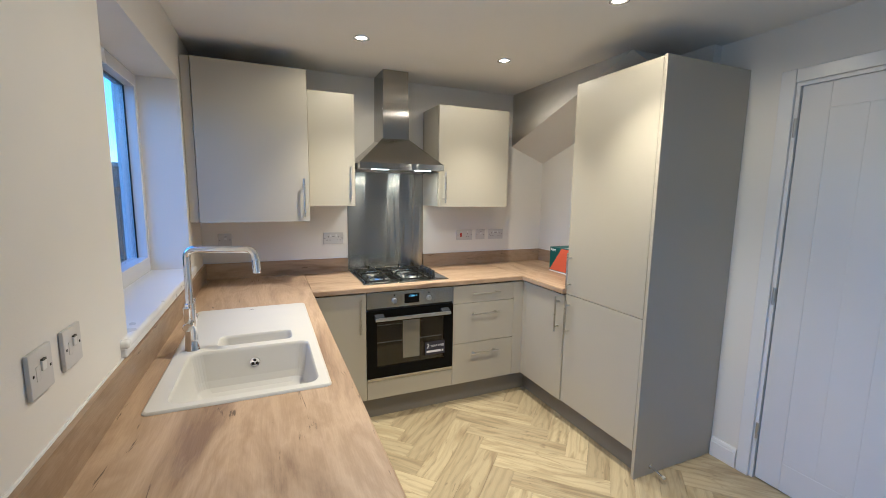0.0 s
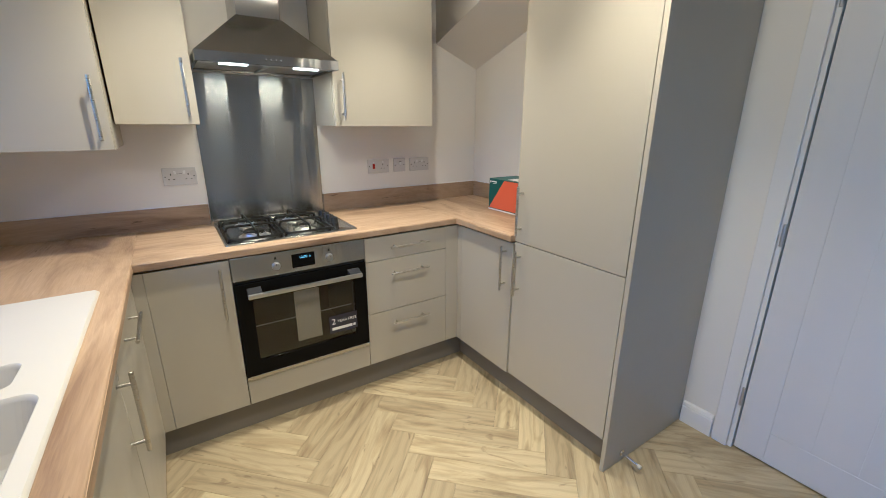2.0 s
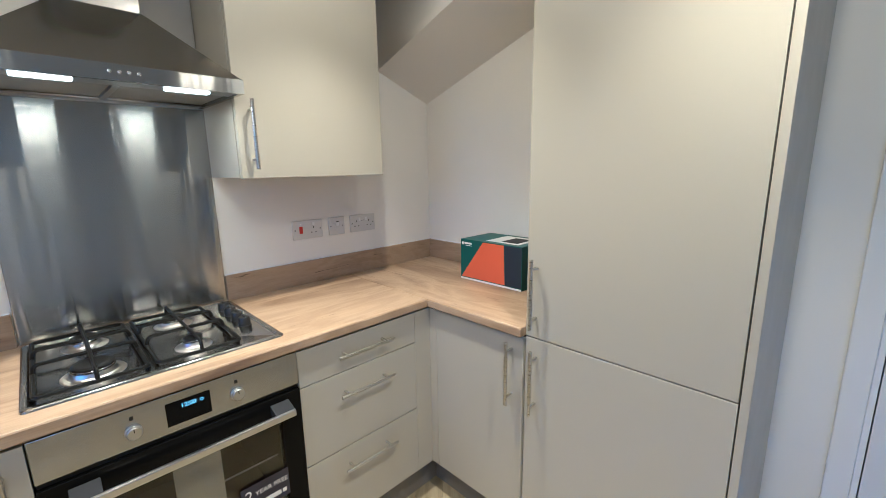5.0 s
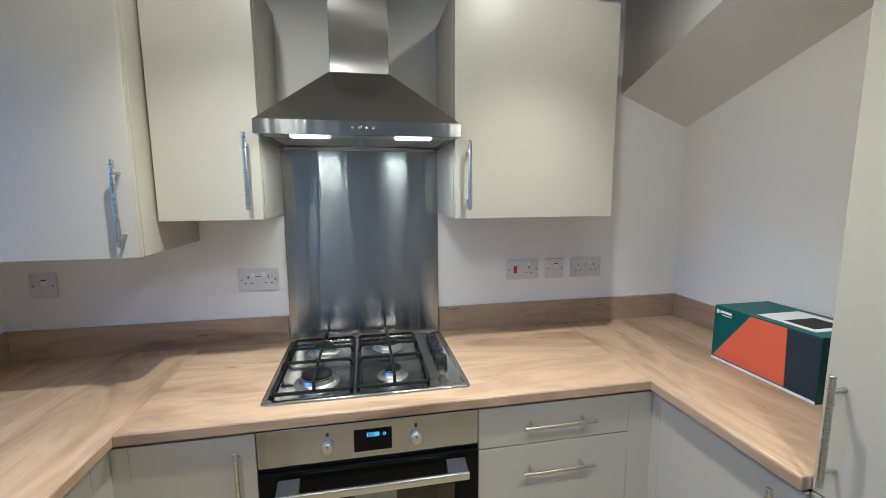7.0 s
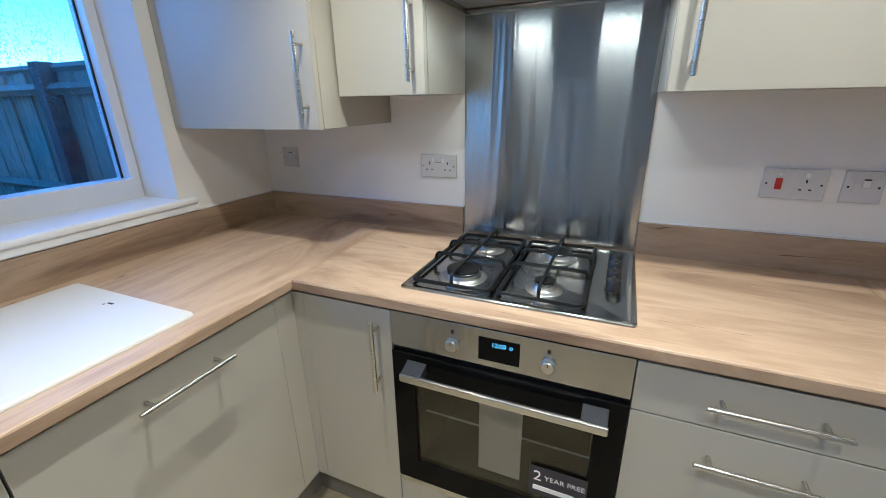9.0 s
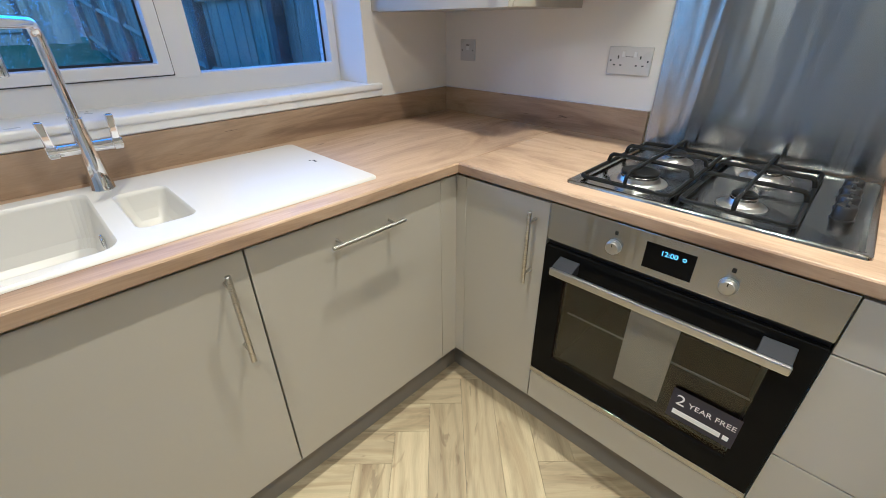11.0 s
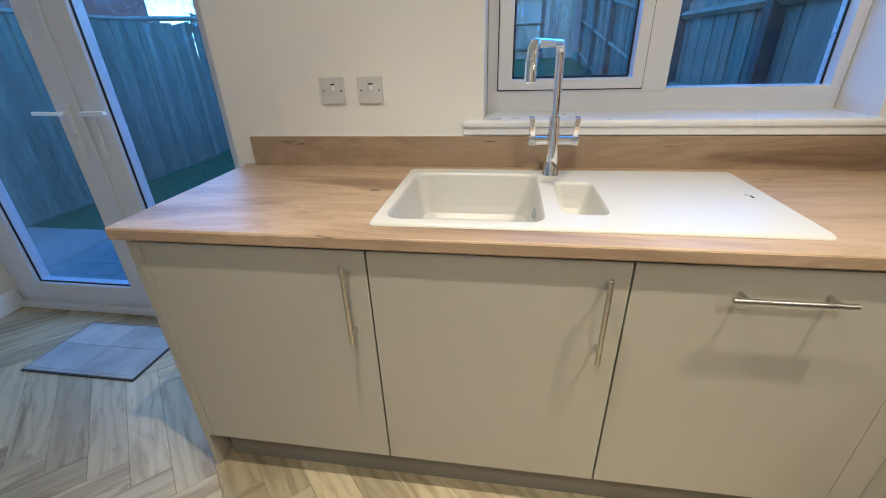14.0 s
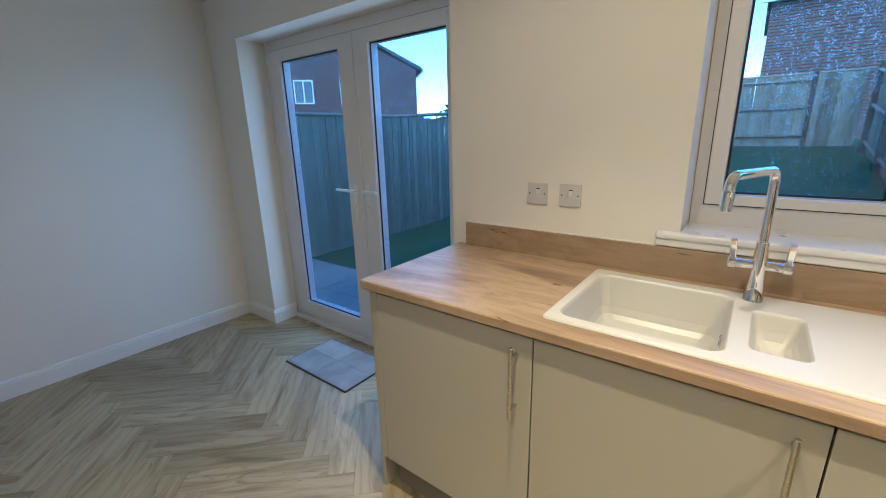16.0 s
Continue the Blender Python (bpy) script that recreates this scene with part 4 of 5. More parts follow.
def build_hood():
    x0, x1, yf, yb = 0.941, 1.533, -0.433, -0.002
    h = thing("cooker_hood", (1.237, -0.2, 1.66), "stainless chimney cooker hood with two lit strips", "cooker hood")
    z0, z1 = 1.663, 1.703
    part("rim", boxes((x0, yf, z0, x1, yf + .012, z1), (x0, yf + .012, z0, x0 + .012, yb, z1), (x1 - .012, yf + .012, z0, x1, yb, z1)), STEEL, h, "brushed steel front rim")
    part("front_ledge", boxes((x0 + .012, yf + .012, z0 + .004, x1 - .012, yf + .105, z0 + .010)), STEELF, h)
    part("back_ledge", boxes((x0 + .012, yb - .04, z0 + .004, x1 - .012, yb, z0 + .010)), STEELF, h)
    for a, b in ((x0 + .012, 1.229), (1.245, x1 - .012)):
        f = part("grease_filter", box(a + .002, yf + .108, z0 + .010, b - .002, yb - .042, z0 + .016), FILTER, h, "aluminium mesh filter")
        part("filter_latch", box((a + b) / 2 - .03, yf + .112, z0 + .006, (a + b) / 2 + .03, yf + .126, z0 + .0105, .001), STEELF, f)
    part("filter_bar", box(1.229, yf + .106, z0 + .003, 1.245, yb - .04, z0 + .012), STEELF, h)
    for lx in (1.088, 1.393):
        s = part("light_lens", box(lx - .056, yf + .034, z0 - .004, lx + .056, yf + .068, z0 + .0035, .003), STRIP, h, "lit warm white strip lens")
    # sloping canopy
    cx0, cx1, cy = 1.140, 1.334, -0.262
    bm = bmesh.new()
    lo = [bm.verts.new(p) for p in ((x0 + .001, yf + .001, z1), (x1 - .001, yf + .001, z1), (x1 - .001, yb, z1), (x0 + .001, yb, z1))]
    hi = [bm.verts.new(p) for p in ((cx0, cy, 1.882), (cx1, cy, 1.882), (cx1, yb, 1.882), (cx0, yb, 1.882))]
    for i in range(4):
        bm.faces.new((lo[i], lo[(i + 1) % 4], hi[(i + 1) % 4], hi[i]))
    bm.faces.new(hi)
    bmesh.ops.recalc_face_normals(bm, faces=bm.faces)
    bmesh.ops.bevel(bm, geom=[e for e in bm.edges if e.verts[0].co.z != e.verts[1].co.z], offset=.002, segments=2, affect='EDGES')
    part("canopy", bm, STEELV, h, "sloping brushed stainless canopy")
    part("chimney", box(cx0 + .003, cy + .003, 1.880, cx1 - .003, yb, 2.12, .0015), STEELV, h, "square steel flue cover")
    part("chimney_upper", box(cx0 + .006, cy + .006, 2.118, cx1 - .006, yb, CEIL - .001, .0015), STEELV, h)
    for i in range(4):
        part("button", sweep([(1.212 + i * .0203, yf - .0006, 1.684), (1.212 + i * .0203, yf - .004, 1.684), (1.212 + i * .0203, yf - .005, 1.684)], [0.0048, 0.0045, 0.003], 16), CHROME, h)


FILTER = painted("filter_mesh", (0.45, 0.45, 0.44), 0.4, 900, 0.8)
FILTER.node_tree.nodes["Principled BSDF"].inputs["Metallic"].default_value = 0.9
build_hood()


# ---- sockets and switches ----
def plate(name, label, category, wall, u0, u1, z0, z1, kind):
    """Plate on the north or west wall; u runs along the wall."""
    c = (u0 + u1) / 2

    def bx(a, b, za, zb, d0, d1, bev=0.0):
        return box(a, -d1, za, b, -d0, zb, bev) if wall == 'n' else box(WX + d0, a, za, WX + d1, b, zb, bev)
    p = thing(name, (c, 0, z0) if wall == 'n' else (WX, c, z0), label, category, "sockets and switches")
    mat = SOCKET
    part("face_plate", bx(u0, u1, z0, z1, .0006, .009, .0025), mat, p)
    zc = (z0 + z1) / 2
    for s in (u0 + .011, u1 - .011):
        part("screw", bx(s - .0025, s + .0025, zc - .0025, zc + .0025, .008, .0096), SLATE, p)
    if kind == 'double':
        for g in (c - .037, c + .037):
            part("rocker", bx(g + (.012 if g < c else -.022), g + (.022 if g < c else -.012), zc + .012, zc + .028, .0085, .0115, .001), PLASTIC, p)
            part("earth_slot", bx(g - .0022, g + .0022, zc + .006, zc + .0155, .0088, .0094), BLACK, p)
            for q in (-.011, .011):
                part("pin_slot", bx(g + q - .0034, g + q + .0034, zc - .0155, zc - .0115, .0088, .0094), BLACK, p)
        part("rating_mark", bx(c - .012, c + .012, zc + .012, zc + .0135, .0088, .0093), SLATE, p)
    elif kind == 'cooker':
        part("cooker_switch", bx(u0 + .031, u0 + .047, zc - .016, zc + .016, .0085, .0125, .0015), RED, p, "red cooker switch")
        part("neon", bx(u0 + .037, u0 + .043, zc + .023, zc + .028, .0088, .0096), WHITECARD, p)
        g = u1 - .045
        part("earth_slot", bx(g - .0022, g + .0022, zc + .004, zc + .0135, .0088, .0094), BLACK, p)
        for q in (-.011, .011):
            part("pin_slot", bx(g + q - .0034, g + q + .0034, zc - .0165, zc - .0125, .0088, .0094), BLACK, p)
        part("rocker", bx(g - .005, g + .005, zc + .018, zc + .032, .0085, .0112, .001), PLASTIC, p)
    else:
        part("rocker", bx(c - .004, c + .012, zc + .000, zc + .020, .0085, .0125, .0015), PLASTIC, p)
        part("rocker_gap", bx(c - .003, c + .011, zc + .0185, zc + .0225, .0089, .0128), BLACK, p)
        part("fuse_holder", bx(c - .022, c - .008, zc - .014, zc + .014, .0085, .0098, .001), mat, p)


plate("fused_switch", "pale grey fused switch plate under the boiler cabinet", "switch", 'n', 0.070, 0.153, 1.133, 1.219, 'spur')
plate("double_socket", "pale grey double power socket beside the splashback", "socket", 'n', 0.755, 0.901, 1.124, 1.210, 'double')
plate("cooker_switch_plate", "pale grey cooker switch plate with red rocker", "switch", 'n', 1.839, 1.986, 1.120, 1.206, 'cooker')
plate("fused_switch", "pale grey fused switch plate above the worktop", "switch", 'n', 2.020, 2.106, 1.120, 1.206, 'spur')
plate("double_socket", "pale grey double power socket near the stair bulkhead", "socket", 'n', 2.140, 2.287, 1.120, 1.206, 'double')
plate("fused_switch", "white fused switch plate above the end of the worktop", "switch", 'w', -2.198, -2.112, 1.128, 1.214, 'spur')
plate("fused_switch", "white fused switch plate beside the window", "switch", 'w', -2.062, -1.976, 1.128, 1.214, 'spur')


# ---- welcome box ----
def build_box():
    b = thing("cardboard_box", (2.55, -0.65, TOP), "teal and orange printed cardboard box on the worktop", "box")
    x0, x1, y0, y1, z0, z1 = 2.437, 2.66, -0.832, -0.486, TOP + .0005, 1.104
    part("carton", box(x0, y0, z0, x1, y1, z1, .0015), TEAL, b)
    part("orange_panel", prism([(y1 - .006, z0 + .012), (y1 - .135, z1 - .004), (y0 + .095, z1 - .004), (y0 + .088, z0 + .012)], 'x', x0 - .0008, x0 + .001), ORANGE, b, "orange printed panel")
    part("navy_panel", prism([(y0 + .085, z0 + .012), (y0 + .092, z1 - .004), (y0 + .002, z1 - .004), (y0 + .002, z0 + .012)], 'x', x0 - .0008, x0 + .001), NAVY, b)
    part("white_edge", box(x0 - .0009, y0 + .001, z0, x0 + .001, y1 - .001, z0 + .008), WHITECARD, b)
    part("logo_mark", prism([(y1 - .008 - .006 + .006 * math.cos(a * .785), z1 - .019 + .008 * math.sin(a * .785)) for a in range(8)], 'x', x0 - .0009, x0 + .001), WHITECARD, b, "small white logo shape")
    part("logo_bar", boxes((x0 - .0009, y1 - .068, z1 - .022, x0 + .001, y1 - .024, z1 - .014), (x0 - .0009, y1 - .068, z1 - .030, x0 + .001, y1 - .030, z1 - .027)), WHITECARD, b)
    part("lid_label", box(x0 + .03, y0 + .04, z1 - .001, x1 - .03, y1 - .13, z1 + .0008), WHITECARD, b, "white label on the lid")
    part("lid_label_print", box(x0 + .05, y0 + .06, z1, x1 - .06, y1 - .20, z1 + .0014), SLATE, b)


build_box()


# ---- window ----
def bar_frame(y0, z0, y1, z1, wl, wr, wb, wt, x0, x1, bevel=.003):
    return hollow('x', (y0, z0, y1, z1), (y0 + wl, z0 + wb, y1 - wr, z1 - wt), x0, x1, bevel)


def pane(parent, x, y0, z0, y1, z1):
    p = part("pane", box(x - .002, y0, z0, x + .002, y1, z1), WETGLASS, parent, "rain-spotted clear pane")
    p.visible_shadow = False
    return p


def seal(parent, x, y0, z0, y1, z1):
    return part("glazing_seal", bar_frame(y0, z0, y1, z1, .008, .008, .008, .008, x - .003, x + .003, 0), BLACK, parent)


def gap_line(parent, x, y0, z0, y1, z1):
    """Dark rebate line round an opening light."""
    return part("rebate_line", bar_frame(y0, z0, y1, z1, .0035, .0035, .0035, .0035, x - .004, x + .0006, 0), CARC, parent)


win = thing("window_1", (-0.26, -1.045, 1.06), "white plastic casement window with rain-spotted panes", "window", kind="structure")
part("window_frame", bar_frame(WY0 + .001, 1.0605, WY1 - .001, WZ1 - .001, .042, .034, .084, .06, -0.30, -0.215), UPVC, win)
part("mullion", box(-0.299, -1.088, 1.133, -0.214, -1.006, WZ1 - .062, .003), UPVC, win)
sash = part("sash", bar_frame(-1.591, 1.146, -1.089, WZ1 - .063, .050, .038, .035, .05, -0.285, -0.203, .005), UPVC, win, "opening white casement sash")
pane(sash, -0.268, -1.541, 1.181, -1.127, WZ1 - .113)
seal(sash, -0.262, -1.542, 1.180, -1.126, WZ1 - .112)
pane(win, -0.268, -1.006, 1.132, -0.491, WZ1 - .061)
seal(win, -0.262, -1.007, 1.131, -0.490, WZ1 - .060)
gap_line(sash, -0.215, -1.5945, 1.1425, -1.0855, WZ1 - .0595)
hd = part("window_handle", boxes((-0.203, -1.121, 1.53, -0.192, -1.097, 1.62), (-0.192, -1.116, 1.545, -0.172, -1.102, 1.70), bevel=.003), PLASTIC, sash, "white lever handle")
bm = box(-0.298, -1.705, 1.044, WX + .022, -0.392, 1.0702, .010, 5)
merge(bm, box(-0.298, -1.703, 1.0185, WX + .014, -0.394, 1.048, .005, 3))
sill = structure("window_sill", bm, GLOSS, "glossy white window board with rounded nose", "window sill")

# ---- french doors ----
FRX0, FRX1 = -0.30, -0.222
fd = thing("door_1", (-0.26, -3.465, 0), "closed white glazed french doors to the garden", "door", kind="structure")
part("door_frame", bar_frame(DY0 + .001, 0.0, DY1 - .001, DZ1 - .001, .058, .05, .058, .062, FRX0, FRX1), UPVC, fd)
part("threshold", box(FRX1, DY0 + .017, 0.0, FRX1 + .03, DY1 - .001, 0.035, .004), UPVC, fd)
for a, b, ga, gb in ((-4.286, -3.424, -4.160, -3.548), (-3.419, -2.640, -3.292, -2.742)):
    leaf = part("door_leaf", bar_frame(a, 0.060, b, DZ1 - .064, ga - a, b - gb, .105, .075, FRX0 + .006, FRX1 + .012, .005), UPVC, fd, "white glazed door leaf")
    pane(leaf, FRX0 + .045, ga, 0.165, gb, DZ1 - .139)
    seal(leaf, FRX1 - .012, ga - .001, 0.164, gb + .001, DZ1 - .138)
    gap_line(leaf, FRX1, a - .0035, 0.0565, b + .0025, DZ1 - .0605)
    hy = b - .052 if a < -4 else a + .052
    sg = -1 if a < -4 else 1
    xs = FRX1 + .012
    pl = part("handle_plate", box(xs, hy - .014, 0.88, xs + .010, hy + .014, 1.12, .004), PLASTIC, leaf, "white handle plate")
    part("lever", sweep(bend([(xs + .008, hy, 1.085), (xs + .050, hy, 1.085), (xs + .055, hy + sg * .125, 1.088)], .015, 5), [0.0085] * 8 + [0.007], 12), PLASTIC, pl)
    part("key_cylinder", rod((xs + .009, hy, 0.985), (xs + .014, hy, 0.985), .008, 14, .001), CHROME, pl)
part("astragal", box(FRX1 + .013, -3.436, 0.062, FRX1 + .020, -3.408, DZ1 - .066, .003), UPVC, fd)

# ---- mat ----
mt = thing("door_mat", (0.088, -3.45, 0), "blue-grey fabric door mat with dark border on the floor", "mat")
bm = box(-0.096, -3.742, 0.0005, 0.266, -3.162, 0.010, .004)
part("mat_backing", box(-0.102, -3.750, 0.0003, 0.274, -3.154, 0.006, .002), MATEDGE, mt, "dark edging")
part("mat_surface", bm, MAT, mt)
for a, b, c, d in ((-0.080, -3.722, 0.076, -3.462), (0.084, -3.722, 0.252, -3.462), (-0.080, -3.454, 0.076, -3.182), (0.084, -3.454, 0.252, -3.182)):
    part("pile_panel", box(a, b, 0.0085, c, d, 0.0118, .002), MATLIGHT if a < 0 and b < -3.5 else MAT, mt)

# ---- inner door ----
dr = thing("door_2", (2.76, -2.3, 0), "closed white moulded inner door on three steel hinges", "door", kind="structure")
slab0 = EAST + .012
part("door_core", box(slab0 + .0022, EY0 + .004, 0.008, slab0 + .042, EY1 - .010, EZ1 - .005), DOORPAINT, dr)
stile = .118
for nm, a in (("stile", (EY1 - .006 - stile, 0.008, EY1 - .010, EZ1 - .008)), ("stile", (EY0 + .004, 0.008, EY0 + .004 + stile, EZ1 - .005)),
              ("rail", (EY0 + .004 + stile, 0.008, EY1 - .006 - stile, 0.156)), ("rail", (EY0 + .004 + stile, EZ1 - .005 - stile, EY1 - .006 - stile, EZ1 - .005))):
    part(nm, box(slab0, a[0], a[1], slab0 + .008, a[2], a[3], .0015), DOORPAINT, dr)
n = 4
w = (EY1 - EY0 - .010 - 2 * stile) / n
for i in range(n):
    a = EY0 + .004 + stile + i * w
    part("board", box(slab0 + .0012, a + .0008, 0.160, slab0 + .008, a + w - .0008, EZ1 - .009 - stile, .001), DOORPAINT, dr)
for hz in (0.273, 1.010, 1.846):
    hg = part("hinge", rod((EAST - .002, EY1 - .001, hz - .045), (EAST - .002, EY1 - .001, hz + .045), .006, 12, .001), STEELF, dr, "steel butt hinge")
    part("hinge_leaf", box(EAST - .004, EY1 - .001, hz - .044, EAST + .020, EY1 + .0015, hz + .044), STEELF, hg)
part("door_handle", sweep(bend([(EAST + .01, EY0 + .06, 1.02), (EAST - .04, EY0 + .06, 1.02), (EAST - .045, EY0 + .18, 1.02)], .012, 4), .009, 12), STEELF, dr, "satin lever handle")


def architrave(a):
    return solid("trim", box(*a, .004), GLOSS, "white painted door architrave", "trim", kind="structure")


architrave((EAST - .016, EY1 - .001 + .012, 0, EAST, EY1 + .075, EZ1 + .075))
architrave((EAST - .016, EY0 - .075, 0, EAST, EY0 - .011, EZ1 + .075))
architrave((EAST - .016, EY0 - .010, EZ1 + .012, EAST, EY1 + .010, EZ1 + .075))
solid("door_lining", boxes((EAST - .001, EY1 - .0055, 0, EAST + .11, EY1 + .011, EZ1 + .011), (EAST - .001, EY0 - .010, 0, EAST + .11, EY0 + .0035, EZ1 + .011), (EAST - .001, EY0 + .0035, EZ1 - .0045, EAST + .11, EY1 - .0055, EZ1 + .011)), GLOSS, "white door lining", "trim", kind="structure")

# ---- door stop ----
ds = thing("door_stop", (2.25, -1.674, 0.045), "chrome door stop with white rubber tip on the tall panel", "door stop")
part("stop_rod", sweep([(2.25, -1.6735, 0.045), (2.25, -1.677, 0.045), (2.25, -1.678, 0.045), (2.252, -1.750, 0.036)], [0.014, 0.014, 0.007, 0.0065], 16), CHROME, ds)
part("rubber_tip", rod((2.252, -1.750, 0.036), (2.2525, -1.766, 0.034), .009, 14, .002), RUBBER, ds, "white rubber tip")

# ---- downlights ----
dl = None
for sx, sy in SPOTS:
    if dl is None:
        dl = thing("downlight", (sx, sy, CEIL), "lit recessed ceiling downlight with chrome ring", "ceiling light", "kitchen downlights")
        bm = lathe([(0.044, CEIL - .0003), (0.043, CEIL - .004), (0.039, CEIL - .005), (0.031, CEIL - .0028), (0.0295, CEIL - .0004)], sx, sy, 36)
        part("ring", bm, CHROME, dl, "chrome ring")
        part("lens", lathe([(0.0, CEIL - .0035), (0.015, CEIL - .0034), (0.024, CEIL - .0028), (0.029, CEIL - .0008)], sx, sy, 30), LED, dl, "glowing lens")
    else:
        copy_thing(dl, pose(sx, sy, CEIL))

# ---- outside ----
def lawn_z(x):
    return -0.16 + 1.08 * max(0.0, min(1.0, (-4.5 - x) / 7.5))


bm = bmesh.new()
xs = [300, 60, 8, -0.325, -1.4, -3, -4.5, -6, -7.5, -9, -10.5, -12.0, -14, -20, -60, -300]
ys = [-300, -60, -20, -6.2, -4, -2, 0.2, 20, 60, 300]
vs = [[bm.verts.new((x, y, lawn_z(x) - (0.0 if x > -13 else .02))) for y in ys] for x in xs]
for i in range(len(xs) - 1):
    for j in range(len(ys) - 1):
        bm.faces.new((vs[i][j], vs[i + 1][j], vs[i + 1][j + 1], vs[i][j + 1]))
bmesh.ops.recalc_face_normals(bm, faces=bm.faces)
for f in bm.faces:
    if f.normal.z < 0:
        f.normal_flip()
structure("ground", bm, GRASS, "wet green lawn rising away from the house", "ground")

pat = thing("patio", (-0.85, -4.2, -0.15), "grey concrete slab patio outside the french doors", "patio", kind="structure")
pm = None
for i in range(2):
    for j in range(7):
        if pm is None:
            pm = mesh_of("slab", box(-.298, -.298, -.05, .298, .298, 0, .006), PATIO)
        o = new("slab", pm)
        o.parent = pat
        o.matrix_parent_inverse = pat.matrix_basis.inverted()
        o.matrix_basis = pose(-0.63 - i * .6, -5.85 + j * .6, -0.115)


def fence(name, label, a, b, zf, height, board, lap, side, flip=1):
    """Close-board fence from a to b (plan points): upright boards on rails between posts. side: unit normal towards the garden."""
    a, b, nrm = Vector((*a, 0)), Vector((*b, 0)), Vector((*side, 0))
    run = (b - a).normalized()
    f = thing(name, (*a[:2], zf(a.x)), label, "fence")
    inv = f.matrix_basis.inverted()
    yaw = math.degrees(math.atan2(run.y, run.x))
    n = int((b - a).length / lap)
    bm = prism([(-board / 2, -.006), (board / 2, -.003), (board / 2, .006), (-board / 2, .010)], 'z', 0, height)
    me = mesh_of("board", bm, FENCE, False)
    for i in range(n):
        p = a + run * (i + .5) * lap
        o = new("board", me)
        o.parent, o.matrix_parent_inverse = f, inv
        o.matrix_basis = pose(p.x, p.y, zf(p.x) + random.uniform(-.012, .012), random.uniform(-.4, .4), random.uniform(-.4, .4), yaw)
    m = int((b - a).length / 1.8) + 1
    for i in range(m):
        p = a + run * min(i * 1.8, (b - a).length) + nrm * .055 * flip
        part("post", box(p.x - .05, p.y - .05, zf(p.x) - .1, p.x + .05, p.y + .05, zf(p.x) + height + .05, .004), FENCEDARK if flip > 0 else FENCE, f)
        if i < m - 1:
            q = a + run * min((i + 1) * 1.8, (b - a).length) + nrm * .055 * flip
            for h in (0.25, height * .55, height - .12):
                bm = sweep([(p.x, p.y, zf(p.x) + h), (q.x, q.y, zf(q.x) + h)], .038, 4)
                part("rail", bm, FENCE, f)
    part("cap_rail", sweep([(*(a + run * t * (b - a).length)[:2], zf((a + run * t * (b - a).length).x) + height + .015) for t in (0, .25, .4, .5, .6, .8, 1)], .03, 4), FENCE, f)
    return f


fence("side_fence", "weathered close-board timber fence along the lawn", (-0.5, -6.15), (-12, -6.15), lawn_z, 1.85, .105, .098, (0, 1), -1)
fence("boundary_fence", "weathered timber boundary fence with posts and rails", (-0.4, 0.32), (-12, 0.32), lawn_z, 1.80, .15, .143, (0, -1), 1)
fence("back_fence", "weathered timber fence at the end of the garden", (-12, -6.1), (-12, 0.3), lawn_z, 1.65, .15, .143, (1, 0), 1)


def house(at, yaw, length, depth, eave, ridge, wins, label, gable=()):
    """Brick house with pitched roof; local x along the facade, facade at local y = 0 facing -y."""
    h = thing("house", (*at, 0), label, "house")
    m = pose(*at, 0, 0, 0, yaw)

    def put(name, bm, mat, parent, lab=""):
        bmesh.ops.transform(bm, matrix=m, verts=bm.verts)
        return part(name, bm, mat, parent, lab)
    put("wall", prism([(0, -.5), (depth, -.5), (depth, eave), (depth / 2, ridge), (0, eave)], 'x', 0, length), BRICK, h, "red brick wall")
    for sgn in (0, 1):
        y0, y1 = (-.3, depth / 2) if sgn == 0 else (depth + .3, depth / 2)
        put("roof", prism([(y0, eave - .1), (y1, ridge + .12), (y1, ridge + .24), (y0, eave + .08)], 'x', -.3, length + .3), ROOF, h, "dark slate roof")
    put("gutter", box(-.3, -.42, eave - .12, length + .3, -.30, eave), UPVC, h)
    for (wx, wz, ww, wh) in wins:
        fr = put("window", boxes((wx, -.05, wz, wx + ww, .02, wz + .06), (wx, -.05, wz + wh - .06, wx + ww, .02, wz + wh), (wx, -.05, wz + .06, wx + .06, .02, wz + wh - .06), (wx + ww - .06, -.05, wz + .06, wx + ww, .02, wz + wh - .06), (wx + ww / 2 - .03, -.05, wz + .06, wx + ww / 2 + .03, .02, wz + wh - .06)), UPVC, h, "white framed window")
        put("pane", box(wx + .06, -.02, wz + .06, wx + ww - .06, .0, wz + wh - .06), DARKPANE, fr)
    for (wy, wz, ww, wh) in gable:
        fr = put("window", boxes((-.05, wy, wz, .02, wy + ww, wz + .06), (-.05, wy, wz + wh - .06, .02, wy + ww, wz + wh), (-.05, wy, wz + .06, .02, wy + .06, wz + wh - .06), (-.05, wy + ww - .06, wz + .06, .02, wy + ww, wz + wh - .06), (-.05, wy + ww / 2 - .03, wz + .06, .02, wy + ww / 2 + .03, wz + wh - .06)), UPVC, h, "white framed window")
        put("pane", box(-.02, wy + .06, wz + .06, .0, wy + ww - .06, wz + wh - .06), DARKPANE, fr)
    return h


house((-17.3, -17.5), -131.2, 10, 8, 4.95, 6.95, [], "red brick house with pitched roof behind the side fence", [(3.2, 3.2, 1.0, 1.2), (5.6, 3.2, 1.0, 1.2), (3.6, 0.6, 1.4, 1.3)])
house((-20, -1.95), 90, 9, 7, 6.0, 8.6, [], "red brick house with slate roof beyond the back fence")


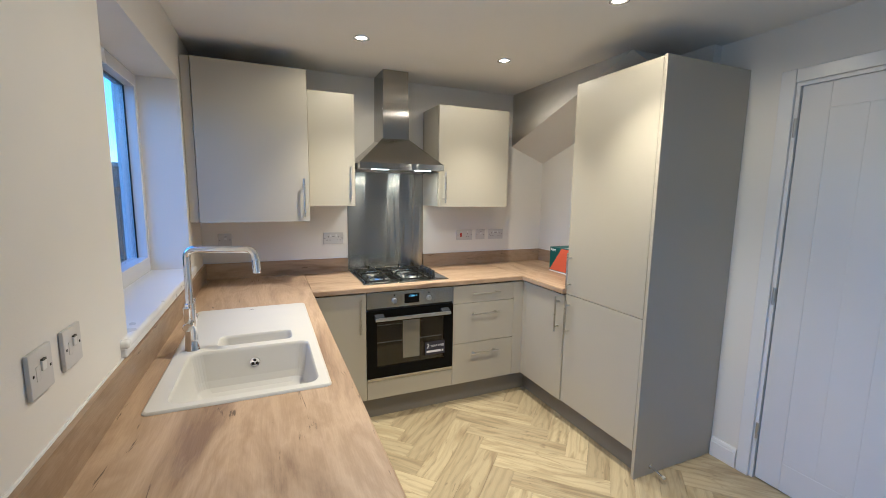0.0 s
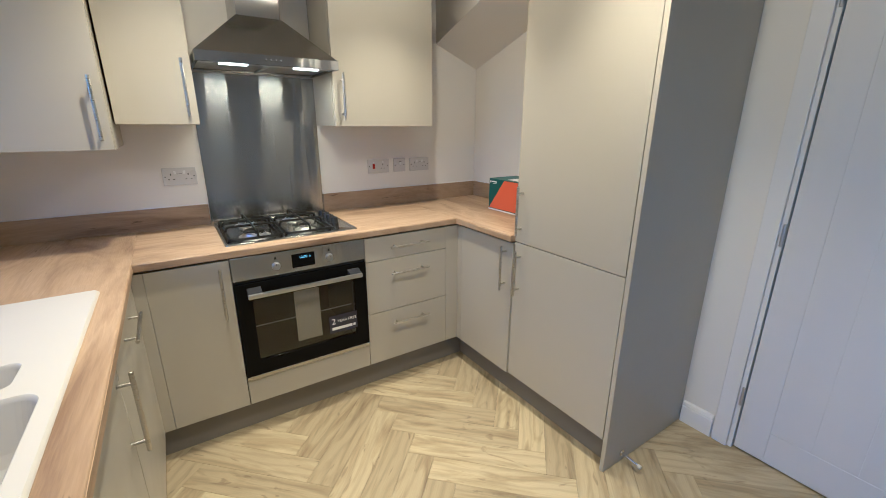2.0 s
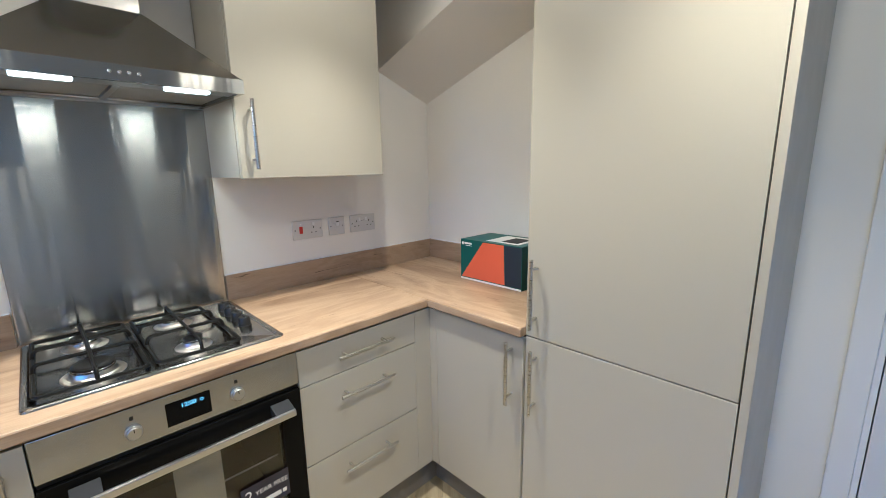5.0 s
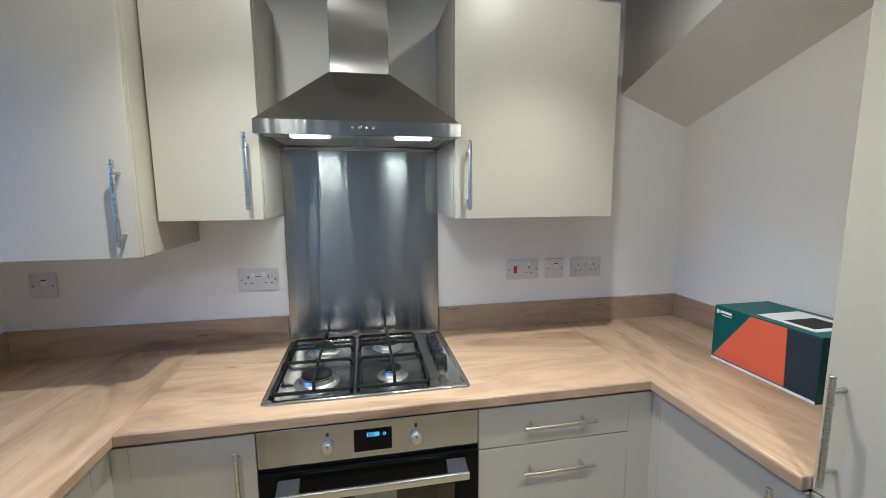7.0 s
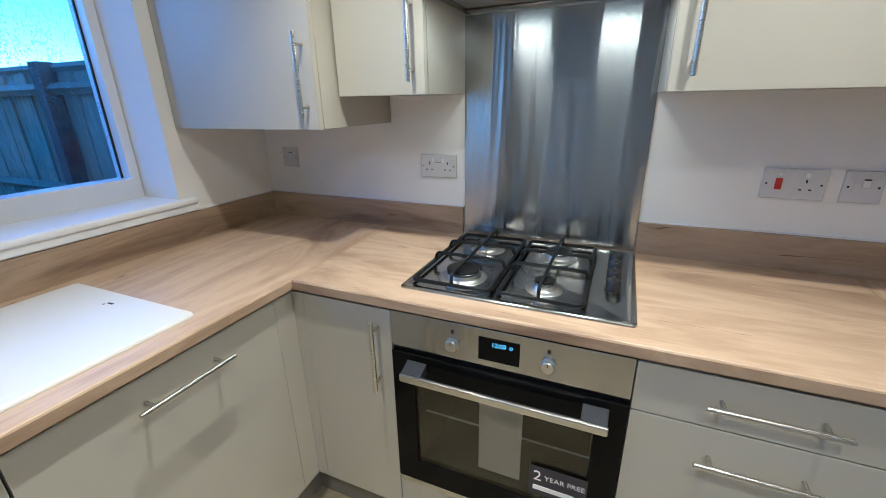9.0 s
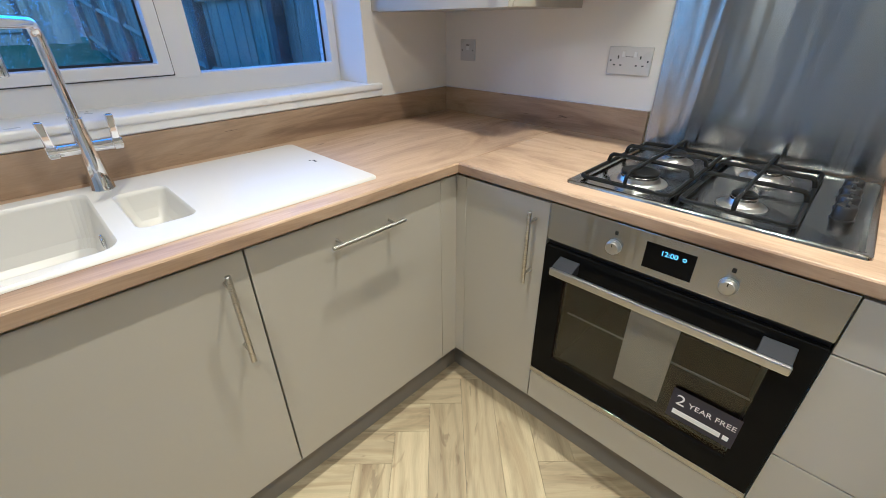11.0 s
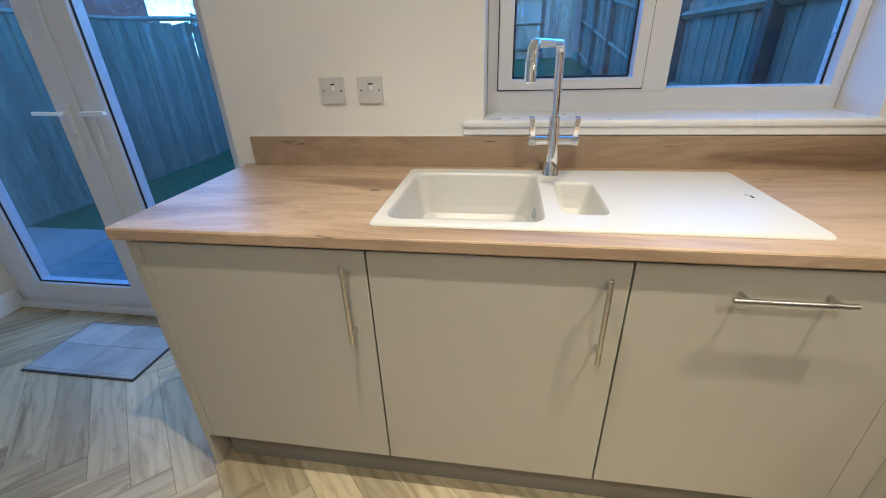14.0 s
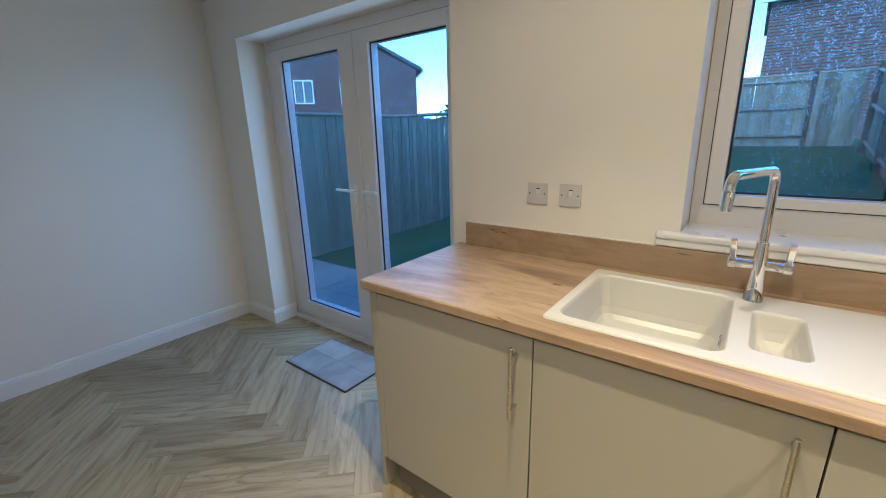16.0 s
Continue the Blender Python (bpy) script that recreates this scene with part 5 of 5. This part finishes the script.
def tree(x, y, z, h, spread, n, label):
    t = thing("tree", (x, y, z), label, "tree")
    part("trunk", sweep([(x, y, z), (x + .05, y, z + h * .3), (x - .05, y + .1, z + h * .6), (x, y, z + h * .85)], [.16, .13, .08, .03], 8), FENCEDARK, t)
    bm = bmesh.new()
    for i in range(n):
        a, u, q = random.uniform(0, math.tau), random.uniform(-1, 1), random.random() ** .5
        c = Vector((x + spread * q * math.cos(a) * math.sqrt(1 - u * u * .7), y + spread * q * math.sin(a) * math.sqrt(1 - u * u * .7), z + h * (.62 + .36 * u * random.uniform(.7, 1.1))))
        ax = Vector((random.gauss(0, 1), random.gauss(0, 1), random.gauss(0, 1))).normalized()
        bx = ax.orthogonal().normalized()
        s = random.uniform(.10, .24)
        bm.faces.new([bm.verts.new(c + ax * s), bm.verts.new(c + bx * s * .5), bm.verts.new(c - ax * s), bm.verts.new(c - bx * s * .5)])
    part("crown", bm, LEAF, t, "dark leafy crown", False)


LEAF = weathered("dark_leaf", (0.03, 0.05, 0.02), (0.06, 0.09, 0.035), 3)
tree(-24, -18.6, 0.3, 3.6, 2.2, 900, "distant dark leafy tree beyond the fences")
tree(-27, -17.0, 0.3, 3.2, 2.4, 900, "distant dark bushy tree beyond the fences")

# ---- herringbone floor ----
W, NB = 0.122, 5
LB = W * NB
U0, W0 = 0.385, 1.72
R2 = math.sqrt(0.5)
fl = thing("floor", (1.3, -2.5, 0), "pale limed-oak herringbone plank floor", "floor", kind="structure")
inv = fl.matrix_basis.inverted()
plank = mesh_of("plank", box(-LB / 2 + .0004, -W / 2 + .0004, -.005, LB / 2 - .0004, W / 2 - .0004, 0, .0006, 1), PLANK, False)


def in_room(x, y):
    return -0.7 < x < 3.15 and -5.3 < y < -0.2


seen = []
for r in range(-60, 60):
    for k in range(-8, 8):
        # boards along w
        w = W0 + (-r + 2 * NB * k) * W + LB / 2
        u = U0 + (r + .5) * W
        seen.append(((u + w) * R2, (u - w) * R2, -45))
        # boards along u
        w = W0 + (r + .5) * W
        u = U0 + (NB - r + 2 * NB * k) * W + LB / 2
        seen.append(((u + w) * R2, (u - w) * R2, 45))


def clipped(poly):
    """The part of a plan outline that lies inside the walls."""
    for axis, limit, sign in ((0, -0.30, 1), (0, EAST + .05, -1), (1, SOUTH - .05, 1), (1, 0.0, -1)):
        out = []
        for p, q in zip(poly, poly[1:] + poly[:1]):
            dp, dq = sign * (p[axis] - limit), sign * (q[axis] - limit)
            if dp >= 0:
                out.append(p)
            if dp * dq < 0:
                k = dp / (dp - dq)
                out.append((p[0] + k * (q[0] - p[0]), p[1] + k * (q[1] - p[1])))
        poly = out
        if len(poly) < 3:
            return []
    return poly


for x, y, yaw in seen:
    if not in_room(x, y):
        continue
    m = pose(x, y, 0, 0, 0, yaw + random.choice((0, 180)))
    corners = [m @ Vector((sx * (LB / 2 - .0004), sy * (W / 2 - .0004), 0)) for sx, sy in ((-1, -1), (1, -1), (1, 1), (-1, 1))]
    if all(-0.30 <= c.x <= EAST + .05 and SOUTH - .05 <= c.y <= 0 for c in corners):
        o = new("plank", plank)
    else:
        cut = clipped([(c.x, c.y) for c in corners])
        if not cut:
            continue
        back = m.inverted()
        cut = [back @ Vector((*c, 0)) for c in cut]
        o = new("plank", mesh_of("plank", prism([(c.x, c.y) for c in cut], 'z', -.005, 0), PLANK, False))
    o.parent, o.matrix_parent_inverse = fl, inv
    o.matrix_basis = m
